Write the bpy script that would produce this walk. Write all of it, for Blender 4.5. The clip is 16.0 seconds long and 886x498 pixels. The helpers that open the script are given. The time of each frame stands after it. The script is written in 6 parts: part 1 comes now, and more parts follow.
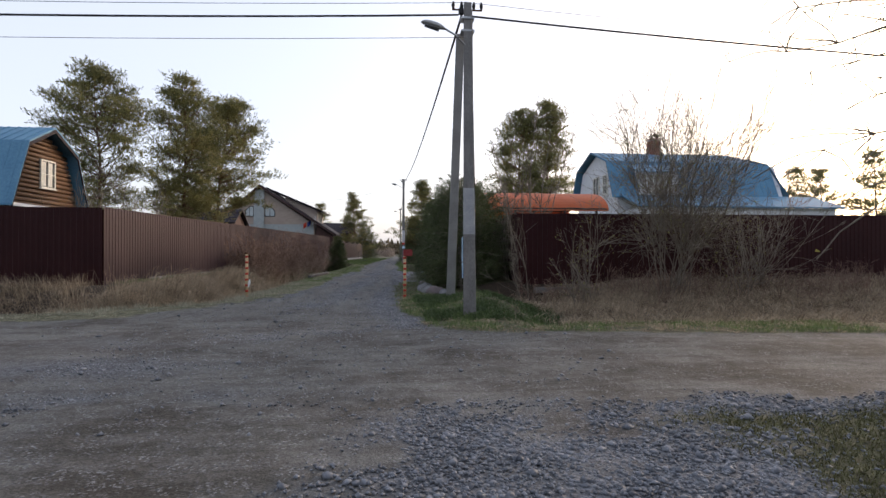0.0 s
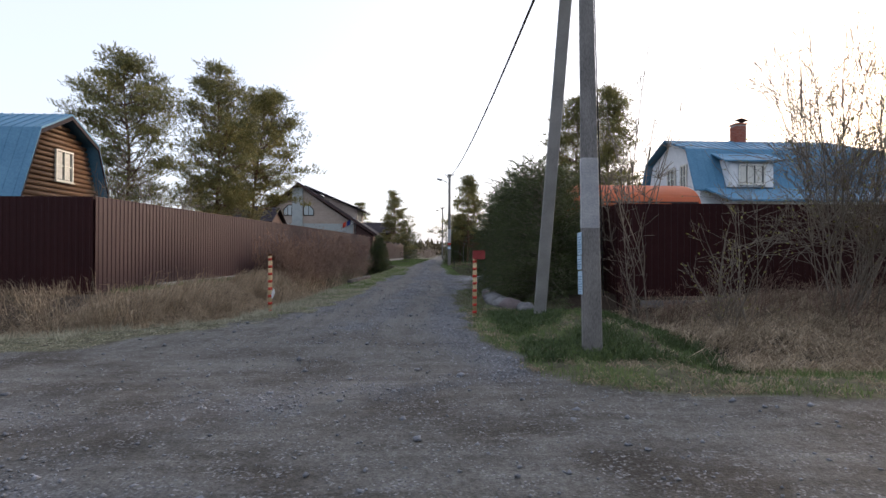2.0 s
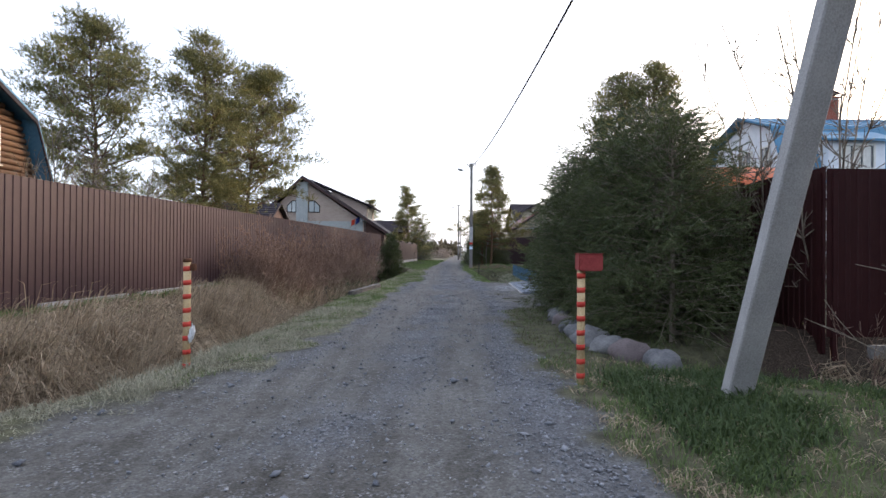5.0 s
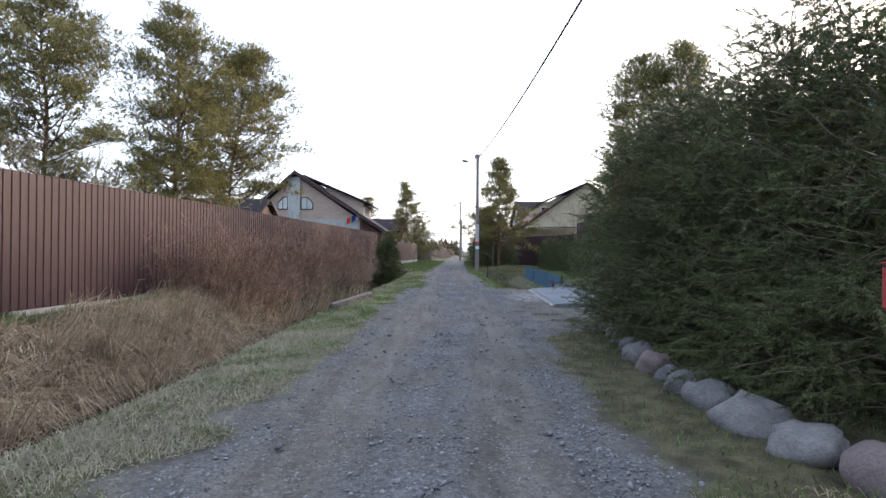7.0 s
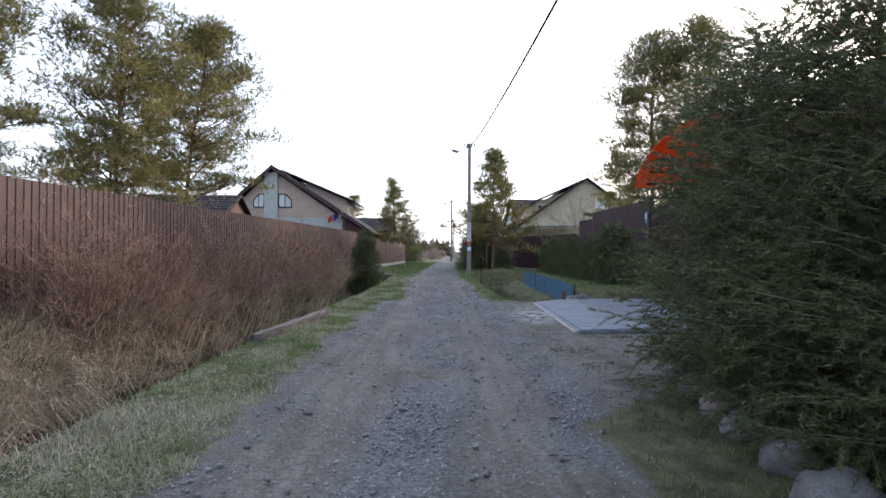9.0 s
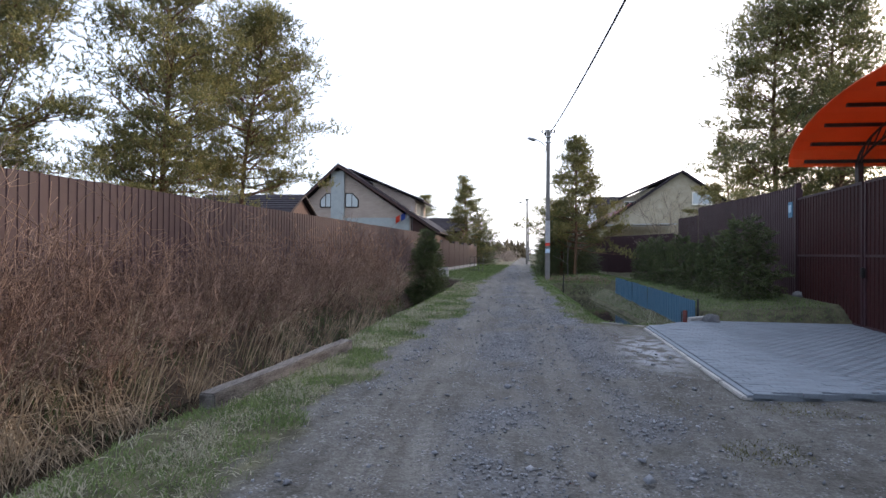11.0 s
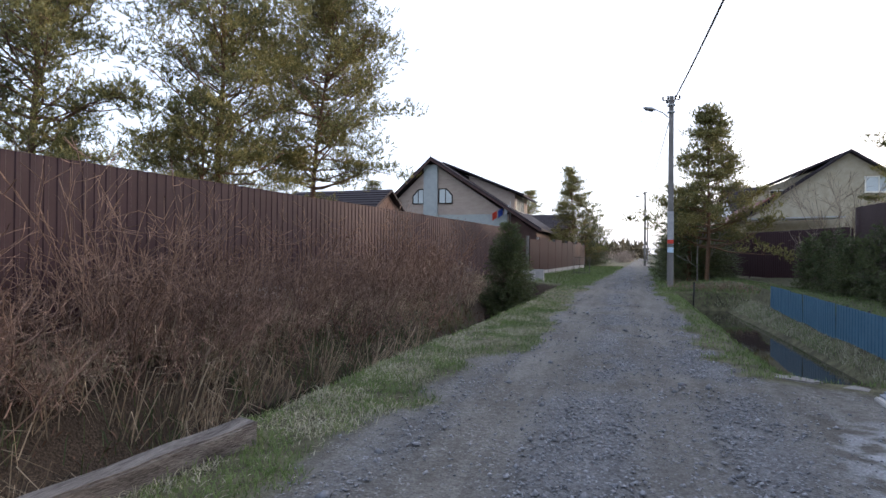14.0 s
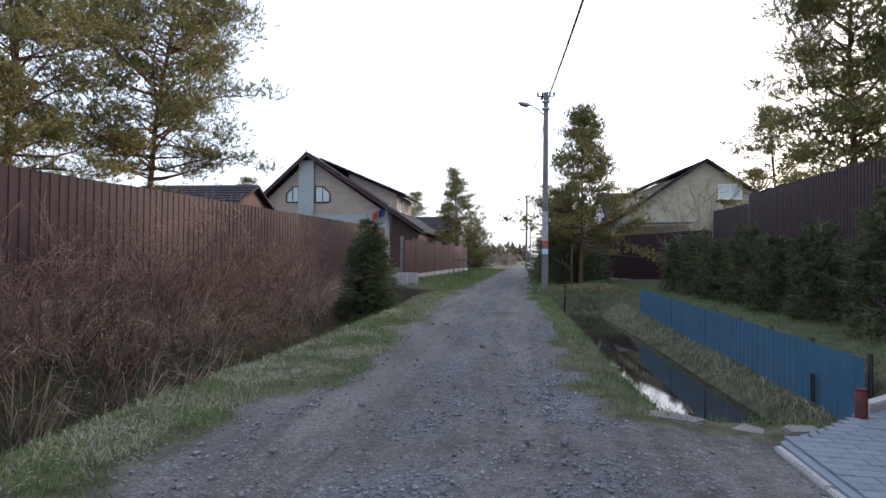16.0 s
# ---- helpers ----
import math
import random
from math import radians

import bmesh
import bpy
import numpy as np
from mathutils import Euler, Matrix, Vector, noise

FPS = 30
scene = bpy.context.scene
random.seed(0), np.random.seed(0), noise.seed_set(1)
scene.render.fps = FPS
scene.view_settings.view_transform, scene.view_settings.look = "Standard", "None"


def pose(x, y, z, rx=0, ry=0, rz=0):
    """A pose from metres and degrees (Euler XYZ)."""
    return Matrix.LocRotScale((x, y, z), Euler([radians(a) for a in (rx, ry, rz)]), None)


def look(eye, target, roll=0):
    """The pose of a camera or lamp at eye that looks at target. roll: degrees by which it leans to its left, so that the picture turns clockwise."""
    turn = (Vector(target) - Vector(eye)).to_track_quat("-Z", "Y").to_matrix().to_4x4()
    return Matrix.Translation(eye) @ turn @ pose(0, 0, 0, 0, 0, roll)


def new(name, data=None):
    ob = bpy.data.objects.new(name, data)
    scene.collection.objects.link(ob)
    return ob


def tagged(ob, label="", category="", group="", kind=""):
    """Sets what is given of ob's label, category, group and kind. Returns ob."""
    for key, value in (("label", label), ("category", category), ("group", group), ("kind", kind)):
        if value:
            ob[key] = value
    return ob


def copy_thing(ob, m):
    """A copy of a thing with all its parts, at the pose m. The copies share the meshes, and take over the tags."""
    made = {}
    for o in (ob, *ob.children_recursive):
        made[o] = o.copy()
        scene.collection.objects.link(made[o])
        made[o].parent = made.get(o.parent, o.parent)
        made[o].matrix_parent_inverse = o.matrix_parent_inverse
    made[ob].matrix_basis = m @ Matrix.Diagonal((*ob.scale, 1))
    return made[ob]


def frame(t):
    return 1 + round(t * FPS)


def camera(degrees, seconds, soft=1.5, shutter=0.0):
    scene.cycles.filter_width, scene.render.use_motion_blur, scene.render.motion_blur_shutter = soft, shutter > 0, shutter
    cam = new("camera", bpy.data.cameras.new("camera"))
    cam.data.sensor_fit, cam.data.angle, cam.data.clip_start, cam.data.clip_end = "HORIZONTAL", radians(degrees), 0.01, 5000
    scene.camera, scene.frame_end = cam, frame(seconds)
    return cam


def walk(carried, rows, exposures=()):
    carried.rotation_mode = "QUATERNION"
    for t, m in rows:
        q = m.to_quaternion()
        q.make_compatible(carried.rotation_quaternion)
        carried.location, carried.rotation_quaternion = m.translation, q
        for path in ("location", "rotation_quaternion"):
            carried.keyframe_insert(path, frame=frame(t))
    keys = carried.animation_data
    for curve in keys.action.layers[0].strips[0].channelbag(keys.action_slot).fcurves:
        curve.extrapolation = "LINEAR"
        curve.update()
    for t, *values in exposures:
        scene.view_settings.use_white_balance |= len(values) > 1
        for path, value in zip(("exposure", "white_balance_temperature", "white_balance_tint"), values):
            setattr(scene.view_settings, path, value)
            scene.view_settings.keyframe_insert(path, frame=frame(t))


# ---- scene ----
cam = camera(79.1, 16.0)
METRES, EYE, TILT, LEAN, TURN = 27.0, 1.35, 0.0, 0.0, -5.8
ROWS = [
    (0.0, 0.0, 0.0, 0.0, -0.0, 0.26, -0.11),
    (0.5, -0.007, 0.035, -0.0003, 0.89, 0.31, -0.18),
    (1.0, -0.0161, 0.068, -0.0004, 2.19, 0.28, -0.23),
    (1.5, -0.0261, 0.1019, -0.0002, 3.04, 0.33, -0.27),
    (2.0, -0.0346, 0.1351, 0.0007, 4.01, 0.31, -0.28),
    (2.5, -0.0394, 0.1695, 0.0013, 4.32, 0.34, -0.09),
    (3.0, -0.0437, 0.2027, 0.001, 4.5, 0.34, -0.09),
    (3.5, -0.05, 0.2384, 0.0005, 4.48, 0.38, -0.13),
    (4.0, -0.0575, 0.2717, 0.0008, 4.77, 0.37, -0.22),
    (6.5, -0.0915, 0.4372, 0.0035, 5.39, 0.24, -0.5),
    (7.0, -0.0948, 0.4721, 0.0029, 5.16, 0.29, -0.46),
    (7.5, -0.0981, 0.5074, 0.0061, 4.84, 0.26, -0.41),
    (8.0, -0.0977, 0.5425, 0.0057, 4.17, 0.33, -0.35),
    (10.5, -0.105, 0.7169, 0.0073, 6.74, 0.3, -0.4),
    (11.0, -0.1068, 0.7448, 0.0082, 12.29, 0.39, -0.47),
    (11.5, -0.1056, 0.7737, 0.0086, 16.9, 0.38, -0.4),
    (12.0, -0.1048, 0.8005, 0.0074, 19.48, 0.36, -0.4),
    (12.5, -0.1064, 0.8293, 0.0058, 22.4, 0.27, -0.5),
    (13.0, -0.1086, 0.8551, 0.0066, 23.37, 0.28, -0.52),
    (13.5, -0.1109, 0.8817, 0.006, 24.17, 0.25, -0.59),
    (14.0, -0.1115, 0.906, 0.0068, 24.15, 0.32, -0.56),
    (14.5, -0.1112, 0.9322, 0.0066, 23.09, 0.33, -0.55),
    (15.0, -0.1082, 0.9529, 0.0065, 19.64, 0.44, -0.48),
    (15.5, -0.1052, 0.9733, 0.0057, 17.65, 0.54, -0.5),
    (16.0, -0.1027, 0.988, 0.0052, 12.73, 0.76, -0.57),
]
walk(cam, [(t, pose(0, 0, EYE, TILT, LEAN, TURN) @ pose(METRES * x, METRES * y, METRES * z, 90 + pitch, roll, yaw)) for t, x, y, z, yaw, pitch, roll in ROWS],
     exposures=[(0.0, 1.0, 6200, 15), (2.0, 1.15, 6100, 15), (4.0, 1.45, 6000, 15), (7.0, 1.85, 5900, 14), (11.0, 1.62, 5850, 14), (16.0, 1.52, 5800, 14)])

# ---- light ----
SUN_AZ, SUN_EL = 52.0, 14.0
world = bpy.data.worlds.new("sky")
scene.world = world
world.use_nodes = True
wn = world.node_tree.nodes
sky = wn.new("ShaderNodeTexSky")
sky.sky_type = "NISHITA"
sky.sun_disc = False
sky.sun_elevation = radians(SUN_EL)
sky.sun_rotation = radians(SUN_AZ)
sky.air_density, sky.dust_density, sky.ozone_density = 0.9, 4.0, 0.75
wn["Background"].inputs["Strength"].default_value = 0.15
veil = wn.new("ShaderNodeMix")
veil.data_type = "RGBA"
veil.inputs[0].default_value = 0.55
veil.inputs[7].default_value = (3.9, 4.0, 4.15, 1)
world.node_tree.links.new(sky.outputs["Color"], veil.inputs[6])
world.node_tree.links.new(veil.outputs[2], wn["Background"].inputs["Color"])
sun = new("sun", bpy.data.lights.new("sun", "SUN"))
sun.data.energy, sun.data.angle, sun.data.color = 0.8, radians(3.0), (1.0, 0.74, 0.5)
sa, se = radians(SUN_AZ), radians(SUN_EL)
sun.matrix_world = look((math.sin(sa) * math.cos(se) * 50, math.cos(sa) * math.cos(se) * 50, math.sin(se) * 50), (0, 0, 0))


# ---- materials ----
def mat(name, c1, c2, rough=0.8, metal=0.0, scale=4.0, bump=0.2, fine=60.0, stretch=(1, 1, 1), spec=0.3, island=0.0, obj=0.0, through_light=0.0):
    """Two colours mixed by broad and fine noise in metres, with fine relief."""
    m = bpy.data.materials.new(name)
    m.use_nodes = True
    nt = m.node_tree
    b = nt.nodes["Principled BSDF"]
    b.inputs["Roughness"].default_value = rough
    b.inputs["Metallic"].default_value = metal
    b.inputs["Specular IOR Level"].default_value = spec
    geo = nt.nodes.new("ShaderNodeNewGeometry")
    mp = nt.nodes.new("ShaderNodeVectorMath")
    mp.operation = "MULTIPLY"
    mp.inputs[1].default_value = stretch
    nt.links.new(geo.outputs["Position"], mp.inputs[0])
    n1 = nt.nodes.new("ShaderNodeTexNoise")
    n1.inputs["Scale"].default_value, n1.inputs["Detail"].default_value = scale, 5
    n2 = nt.nodes.new("ShaderNodeTexNoise")
    n2.inputs["Scale"].default_value, n2.inputs["Detail"].default_value = fine, 3
    for n in (n1, n2):
        nt.links.new(mp.outputs[0], n.inputs["Vector"])
    add = nt.nodes.new("ShaderNodeMath")
    add.operation = "ADD"
    nt.links.new(n1.outputs["Fac"], add.inputs[0])
    nt.links.new(n2.outputs["Fac"], add.inputs[1])
    last = add
    for out, amount in ((geo.outputs["Random Per Island"], island), (None, obj)):
        if amount:
            if out is None:
                out = nt.nodes.new("ShaderNodeObjectInfo").outputs["Random"]
            mul = nt.nodes.new("ShaderNodeMath")
            mul.operation = "MULTIPLY_ADD"
            mul.inputs[1].default_value = amount
            nt.links.new(out, mul.inputs[0])
            nt.links.new(last.outputs[0], mul.inputs[2])
            last = mul
    rng = nt.nodes.new("ShaderNodeMapRange")
    rng.inputs["From Min"].default_value = 0.72 
    rng.inputs["From Max"].default_value = 1.28 + island + obj
    nt.links.new(last.outputs[0], rng.inputs["Value"])
    mix = nt.nodes.new("ShaderNodeMix")
    mix.data_type = "RGBA"
    mix.inputs[6].default_value, mix.inputs[7].default_value = (*c1, 1), (*c2, 1)
    nt.links.new(rng.outputs[0], mix.inputs[0])
    nt.links.new(mix.outputs[2], b.inputs["Base Color"])
    if bump:
        bp = nt.nodes.new("ShaderNodeBump")
        bp.inputs["Strength"].default_value, bp.inputs["Distance"].default_value = bump, 0.02
        nt.links.new(add.outputs[0], bp.inputs["Height"])
        nt.links.new(bp.outputs[0], b.inputs["Normal"])
    if through_light:
        b.inputs["Transmission Weight"].default_value = 0.0
        tr = nt.nodes.new("ShaderNodeBsdfTranslucent")
        nt.links.new(mix.outputs[2], tr.inputs["Color"])
        ms = nt.nodes.new("ShaderNodeMixShader")
        ms.inputs[0].default_value = through_light
        nt.links.new(b.outputs[0], ms.inputs[1])
        nt.links.new(tr.outputs[0], ms.inputs[2])
        nt.links.new(ms.outputs[0], nt.nodes["Material Output"].inputs[0])
    return m


M_FENCE = mat("brown_sheet", (0.032, 0.0155, 0.0198), (0.045, 0.0215, 0.027), 0.55, 0.0, 1.2, 0.05, 9, spec=0.26, obj=0.3)
# maroon paint, its base darkened for the shade on the cross-road faces
M_FENCE_R = mat("shaded_maroon_sheet", (0.026, 0.008, 0.009), (0.042, 0.0135, 0.0135), 0.55, 0.0, 1.2, 0.05, 9, spec=0.14, obj=0.3)
M_CONC = mat("concrete", (0.29, 0.285, 0.275), (0.44, 0.43, 0.42), 0.9, 0, 2.5, 0.4, 70)
M_CONC_D = mat("weathered_concrete", (0.12, 0.115, 0.11), (0.24, 0.23, 0.22), 0.9, 0, 3.5, 0.4, 60, stretch=(1, 1, 0.35))
M_PAINT_G = mat("pale_grey_paint", (0.28, 0.29, 0.31), (0.42, 0.42, 0.42), 0.8, 0, 6, 0.3, 50)
M_STEEL = mat("zinc_steel", (0.3, 0.31, 0.32), (0.45, 0.46, 0.47), 0.45, 0.8, 5, 0.1)
M_BLACK = mat("black_rubber", (0.008, 0.008, 0.008), (0.02, 0.02, 0.02), 0.6, 0, 5, 0.1)
M_PAPER = mat("faded_paper", (0.3, 0.46, 0.6), (0.54, 0.66, 0.75), 0.9, 0, 14, 0.1)
M_INK = mat("faded_ink", (0.12, 0.2, 0.32), (0.2, 0.3, 0.42), 0.9, 0, 30, 0)
M_RED = mat("red_tape", (0.45, 0.035, 0.025), (0.58, 0.07, 0.045), 0.6, 0, 9, 0.1)
M_BEIGE = mat("dirty_white_paint", (0.4, 0.28, 0.14), (0.58, 0.45, 0.26), 0.7, 0, 9, 0.2)
M_BOXRED = mat("red_box_paint", (0.22, 0.03, 0.03), (0.34, 0.06, 0.055), 0.55, 0, 7, 0.1)
M_RUSTRED = mat("dull_maroon_paint", (0.06, 0.015, 0.014), (0.12, 0.035, 0.03), 0.7, 0, 9, 0.2)
M_RUST = mat("rusty_iron", (0.05, 0.025, 0.015), (0.14, 0.06, 0.03), 0.85, 0.1, 12, 0.3)
M_WOOD = mat("old_timber", (0.035, 0.03, 0.028), (0.2, 0.185, 0.175), 0.9, 0, 5, 0.7, 45, stretch=(3, 0.25, 3))
M_BLUE_SHEET = mat("blue_sheet", (0.035, 0.1, 0.17), (0.065, 0.15, 0.23), 0.5, 0, 2.5, 0.1, 30, spec=0.4)
M_BLUE_ROOF = mat("blue_roof", (0.06, 0.165, 0.27), (0.095, 0.225, 0.34), 0.6, 0.0, 1.5, 0.05, 12, spec=0.3)
M_WHITE = mat("white_siding", (0.6, 0.62, 0.64), (0.75, 0.76, 0.77), 0.6, 0, 3, 0.05)
M_LOG = mat("varnished_logs", (0.085, 0.048, 0.028), (0.165, 0.095, 0.053), 0.55, 0, 2, 0.2, 30, stretch=(1, 0.4, 6))
M_GABLE = mat("beige_siding", (0.34, 0.275, 0.235), (0.44, 0.365, 0.31), 0.8, 0, 2, 0.1, 20, stretch=(1, 1, 3))
M_GREYPANEL = mat("grey_render", (0.3, 0.33, 0.33), (0.38, 0.41, 0.41), 0.85, 0, 3, 0.1)
M_BROWNWALL = mat("red_brown_cladding", (0.055, 0.03, 0.027), (0.09, 0.048, 0.042), 0.7, 0, 3, 0.1)
M_ROOFD = mat("dark_roof_tile", (0.018, 0.015, 0.019), (0.036, 0.029, 0.036), 0.7, 0, 3, 0.1, spec=0.15)
M_ROOFR = mat("dark_red_roof", (0.12, 0.025, 0.025), (0.18, 0.045, 0.04), 0.55, 0, 3, 0.1)
M_YELLOW = mat("straw_yellow_siding", (0.3, 0.265, 0.19), (0.42, 0.38, 0.29), 0.8, 0, 3, 0.1)
M_BRICK = mat("red_brick", (0.24, 0.07, 0.045), (0.36, 0.12, 0.08), 0.85, 0, 14, 0.3, obj=0.4)
M_GLASS = mat("window_glass", (0.03, 0.035, 0.04), (0.06, 0.065, 0.07), 0.06, 0, 1, 0.0, spec=0.9)
M_FRAME_D = mat("dark_frame", (0.03, 0.025, 0.022), (0.05, 0.04, 0.035), 0.5, 0, 5, 0.05)
M_FRAME_W = mat("white_frame", (0.6, 0.58, 0.5), (0.74, 0.72, 0.66), 0.5, 0, 5, 0.05)
M_CURTAIN = mat("pale_curtain", (0.5, 0.48, 0.42), (0.68, 0.66, 0.6), 0.9, 0, 8, 0.1)
M_POLY = mat("orange_polycarbonate", (0.6, 0.14, 0.035), (0.68, 0.17, 0.045), 0.5, 0, 2, 0.0, spec=0.8, through_light=0.5)
M_BARK = mat("pine_bark", (0.075, 0.05, 0.035), (0.2, 0.115, 0.07), 0.9, 0, 5, 0.6, 40, stretch=(1, 1, 0.3))
M_BARK_G = mat("grey_bark", (0.13, 0.11, 0.088), (0.27, 0.23, 0.18), 0.9, 0, 6, 0.3, 40)
M_BIRCH = mat("birch_bark", (0.13, 0.12, 0.11), (0.3, 0.285, 0.26), 0.8, 0, 7, 0.2, 40, stretch=(1, 1, 3))
M_TWIG = mat("red_brown_twigs", (0.05, 0.029, 0.023), (0.34, 0.23, 0.172), 0.8, 0, 1.2, 0.0, 30, island=0.9)
M_TWIG_P = mat("pale_twigs", (0.2, 0.16, 0.13), (0.36, 0.3, 0.25), 0.8, 0, 3, 0.0, 30, island=0.5)
M_PINE = mat("pine_needles", (0.036, 0.058, 0.032), (0.33, 0.29, 0.1), 0.6, 0, 0.5, 0.0, 8, island=0.3, through_light=0.32)
M_SPRUCE = mat("spruce_needles", (0.016, 0.028, 0.013), (0.14, 0.165, 0.065), 0.55, 0, 2.6, 0.0, 12, island=0.3, through_light=0.2)
M_BUD = mat("spring_leaves", (0.2, 0.2, 0.05), (0.38, 0.36, 0.13), 0.6, 0, 4, 0.0, 30, island=0.4, through_light=0.35)
M_STRAW = mat("dry_grass", (0.085, 0.062, 0.042), (0.6, 0.49, 0.35), 0.85, 0, 2.4, 0.0, 20, island=0.6, through_light=0.25)
M_PALE = mat("pale_grass", (0.16, 0.155, 0.105), (0.52, 0.5, 0.39), 0.85, 0, 1.5, 0.0, 20, island=0.6, through_light=0.25)
M_GRASS = mat("green_grass", (0.055, 0.095, 0.032), (0.21, 0.275, 0.1), 0.75, 0, 1.5, 0.0, 20, island=0.5, through_light=0.3)
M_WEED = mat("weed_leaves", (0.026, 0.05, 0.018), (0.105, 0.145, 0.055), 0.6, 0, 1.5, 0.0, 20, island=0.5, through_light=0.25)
M_GRIT = mat("lane_grit", (0.068, 0.073, 0.085), (0.34, 0.35, 0.375), 0.9, 0, 3, 0.2, 80, island=0.6)
M_MOSS = mat("mossy_grass", (0.055, 0.06, 0.026), (0.155, 0.148, 0.066), 0.85, 0, 1.5, 0.0, 20, island=0.6)
M_DEADLEAF = mat("dead_leaves", (0.045, 0.026, 0.018), (0.15, 0.09, 0.06), 0.8, 0, 4, 0.0, 30, island=0.6)
M_STONE = mat("crushed_stone", (0.05, 0.055, 0.066), (0.25, 0.265, 0.295), 0.85, 0, 3, 0.2, 80, island=0.7)
M_BOULDER = mat("granite_boulder", (0.055, 0.06, 0.07), (0.23, 0.228, 0.23), 0.85, 0, 7, 0.7, 45, obj=0.5)
M_PAVER = mat("grey_paver", (0.135, 0.157, 0.185), (0.21, 0.24, 0.28), 0.85, 0, 2, 0.3, 60, obj=0.35)
M_PAVER_FAR = mat("grey_paver_field", (0.135, 0.157, 0.185), (0.21, 0.24, 0.28), 0.85, 0, 2, 0.3, 60, island=0.35)
M_FAR = mat("far_woods", (0.075, 0.062, 0.04), (0.15, 0.12, 0.07), 0.9, 0, 0.1, 0.0, 2, island=0.5)


def water_mat():
    m = mat("ditch_water", (0.012, 0.011, 0.009), (0.02, 0.018, 0.014), 0.04, 0, 2, 0.0, spec=0.6)
    return m


M_WATER = water_mat()


# ---- mesh helpers ----
def part(name, bm, material, parent=None, label=""):
    me = bpy.data.meshes.new(name)
    bm.normal_update()
    bm.to_mesh(me)
    bm.free()
    me.materials.append(material)
    ob = new(name, me)
    if parent:
        ob.parent = parent
    if label:
        ob["label"] = label
    return ob


def empty(name, m=None):
    ob = new(name)
    if m is not None:
        ob.matrix_basis = m
    return ob


def soup(name, verts, faces, material, parent=None, smooth=False):
    """A mesh from arrays: verts (n, 3), faces (m, 3 or 4)."""
    verts, faces = np.asarray(verts, np.float32), np.asarray(faces, np.int32)
    k = faces.shape[1]
    me = bpy.data.meshes.new(name)
    me.vertices.add(len(verts))
    me.vertices.foreach_set("co", verts.ravel())
    me.loops.add(faces.size)
    me.loops.foreach_set("vertex_index", faces.ravel())
    me.polygons.add(len(faces))
    me.polygons.foreach_set("loop_start", np.arange(len(faces), dtype=np.int32) * k)
    me.polygons.foreach_set("loop_total", np.full(len(faces), k, np.int32))
    if smooth:
        me.polygons.foreach_set("use_smooth", np.ones(len(faces), bool))
    me.update(calc_edges=True)
    me.materials.append(material)
    ob = new(name, me)
    if parent:
        ob.parent = parent
    return ob


def box(x0, x1, y0, y1, z0, z1, bevel=0.0, bm=None):
    own = bm is None
    bm = bm or bmesh.new()
    r = bmesh.ops.create_cube(bm, size=1)
    bmesh.ops.transform(bm, verts=r["verts"], matrix=Matrix.Translation(((x0 + x1) / 2, (y0 + y1) / 2, (z0 + z1) / 2)) @ Matrix.Diagonal((x1 - x0, y1 - y0, z1 - z0, 1)))
    if bevel and own:
        bmesh.ops.bevel(bm, geom=bm.edges[:], offset=bevel, segments=2, affect="EDGES")
    return bm


def prism(points, axis, a, b):
    """A closed solid: the outline (u, v) pushed along an axis from a to b. axis 'x': (y, z); 'y': (x, z); 'z': (x, y)."""
    bm = bmesh.new()
    put = {"x": lambda u, v, w: (w, u, v), "y": lambda u, v, w: (u, w, v), "z": lambda u, v, w: (u, v, w)}[axis]
    low = [bm.verts.new(put(u, v, a)) for u, v in points]
    top = [bm.verts.new(put(u, v, b)) for u, v in points]
    n = len(points)
    bm.faces.new(low)
    bm.faces.new(top[::-1])
    for i in range(n):
        bm.faces.new((low[i], low[(i + 1) % n], top[(i + 1) % n], top[i]))
    bmesh.ops.recalc_face_normals(bm, faces=bm.faces[:])
    return bm


def tube(points, radii, sides=6):
    """A closed round bar along points, as a bmesh."""
    bm = bmesh.new()
    pts = [Vector(p) for p in points]
    if not hasattr(radii, "__len__"):
        radii = [radii] * len(pts)
    rings = []
    for i, p in enumerate(pts):
        d = (pts[min(i + 1, len(pts) - 1)] - pts[max(i - 1, 0)]).normalized()
        u = d.orthogonal().normalized() if i == 0 else (u - d * u.dot(d)).normalized()
        v = d.cross(u)
        rings.append([bm.verts.new(p + (u * math.cos(a) + v * math.sin(a)) * radii[i]) for a in [2 * math.pi * k / sides for k in range(sides)]])
    for r0, r1 in zip(rings, rings[1:]):
        for k in range(sides):
            f = bm.faces.new((r0[k], r0[(k + 1) % sides], r1[(k + 1) % sides], r1[k]))
            f.smooth = True
    bm.faces.new(rings[0][::-1])
    bm.faces.new(rings[-1])
    return bm


RNG = np.random.default_rng(7)


def unit(v):
    return v / np.maximum(np.linalg.norm(v, axis=-1, keepdims=True), 1e-9)


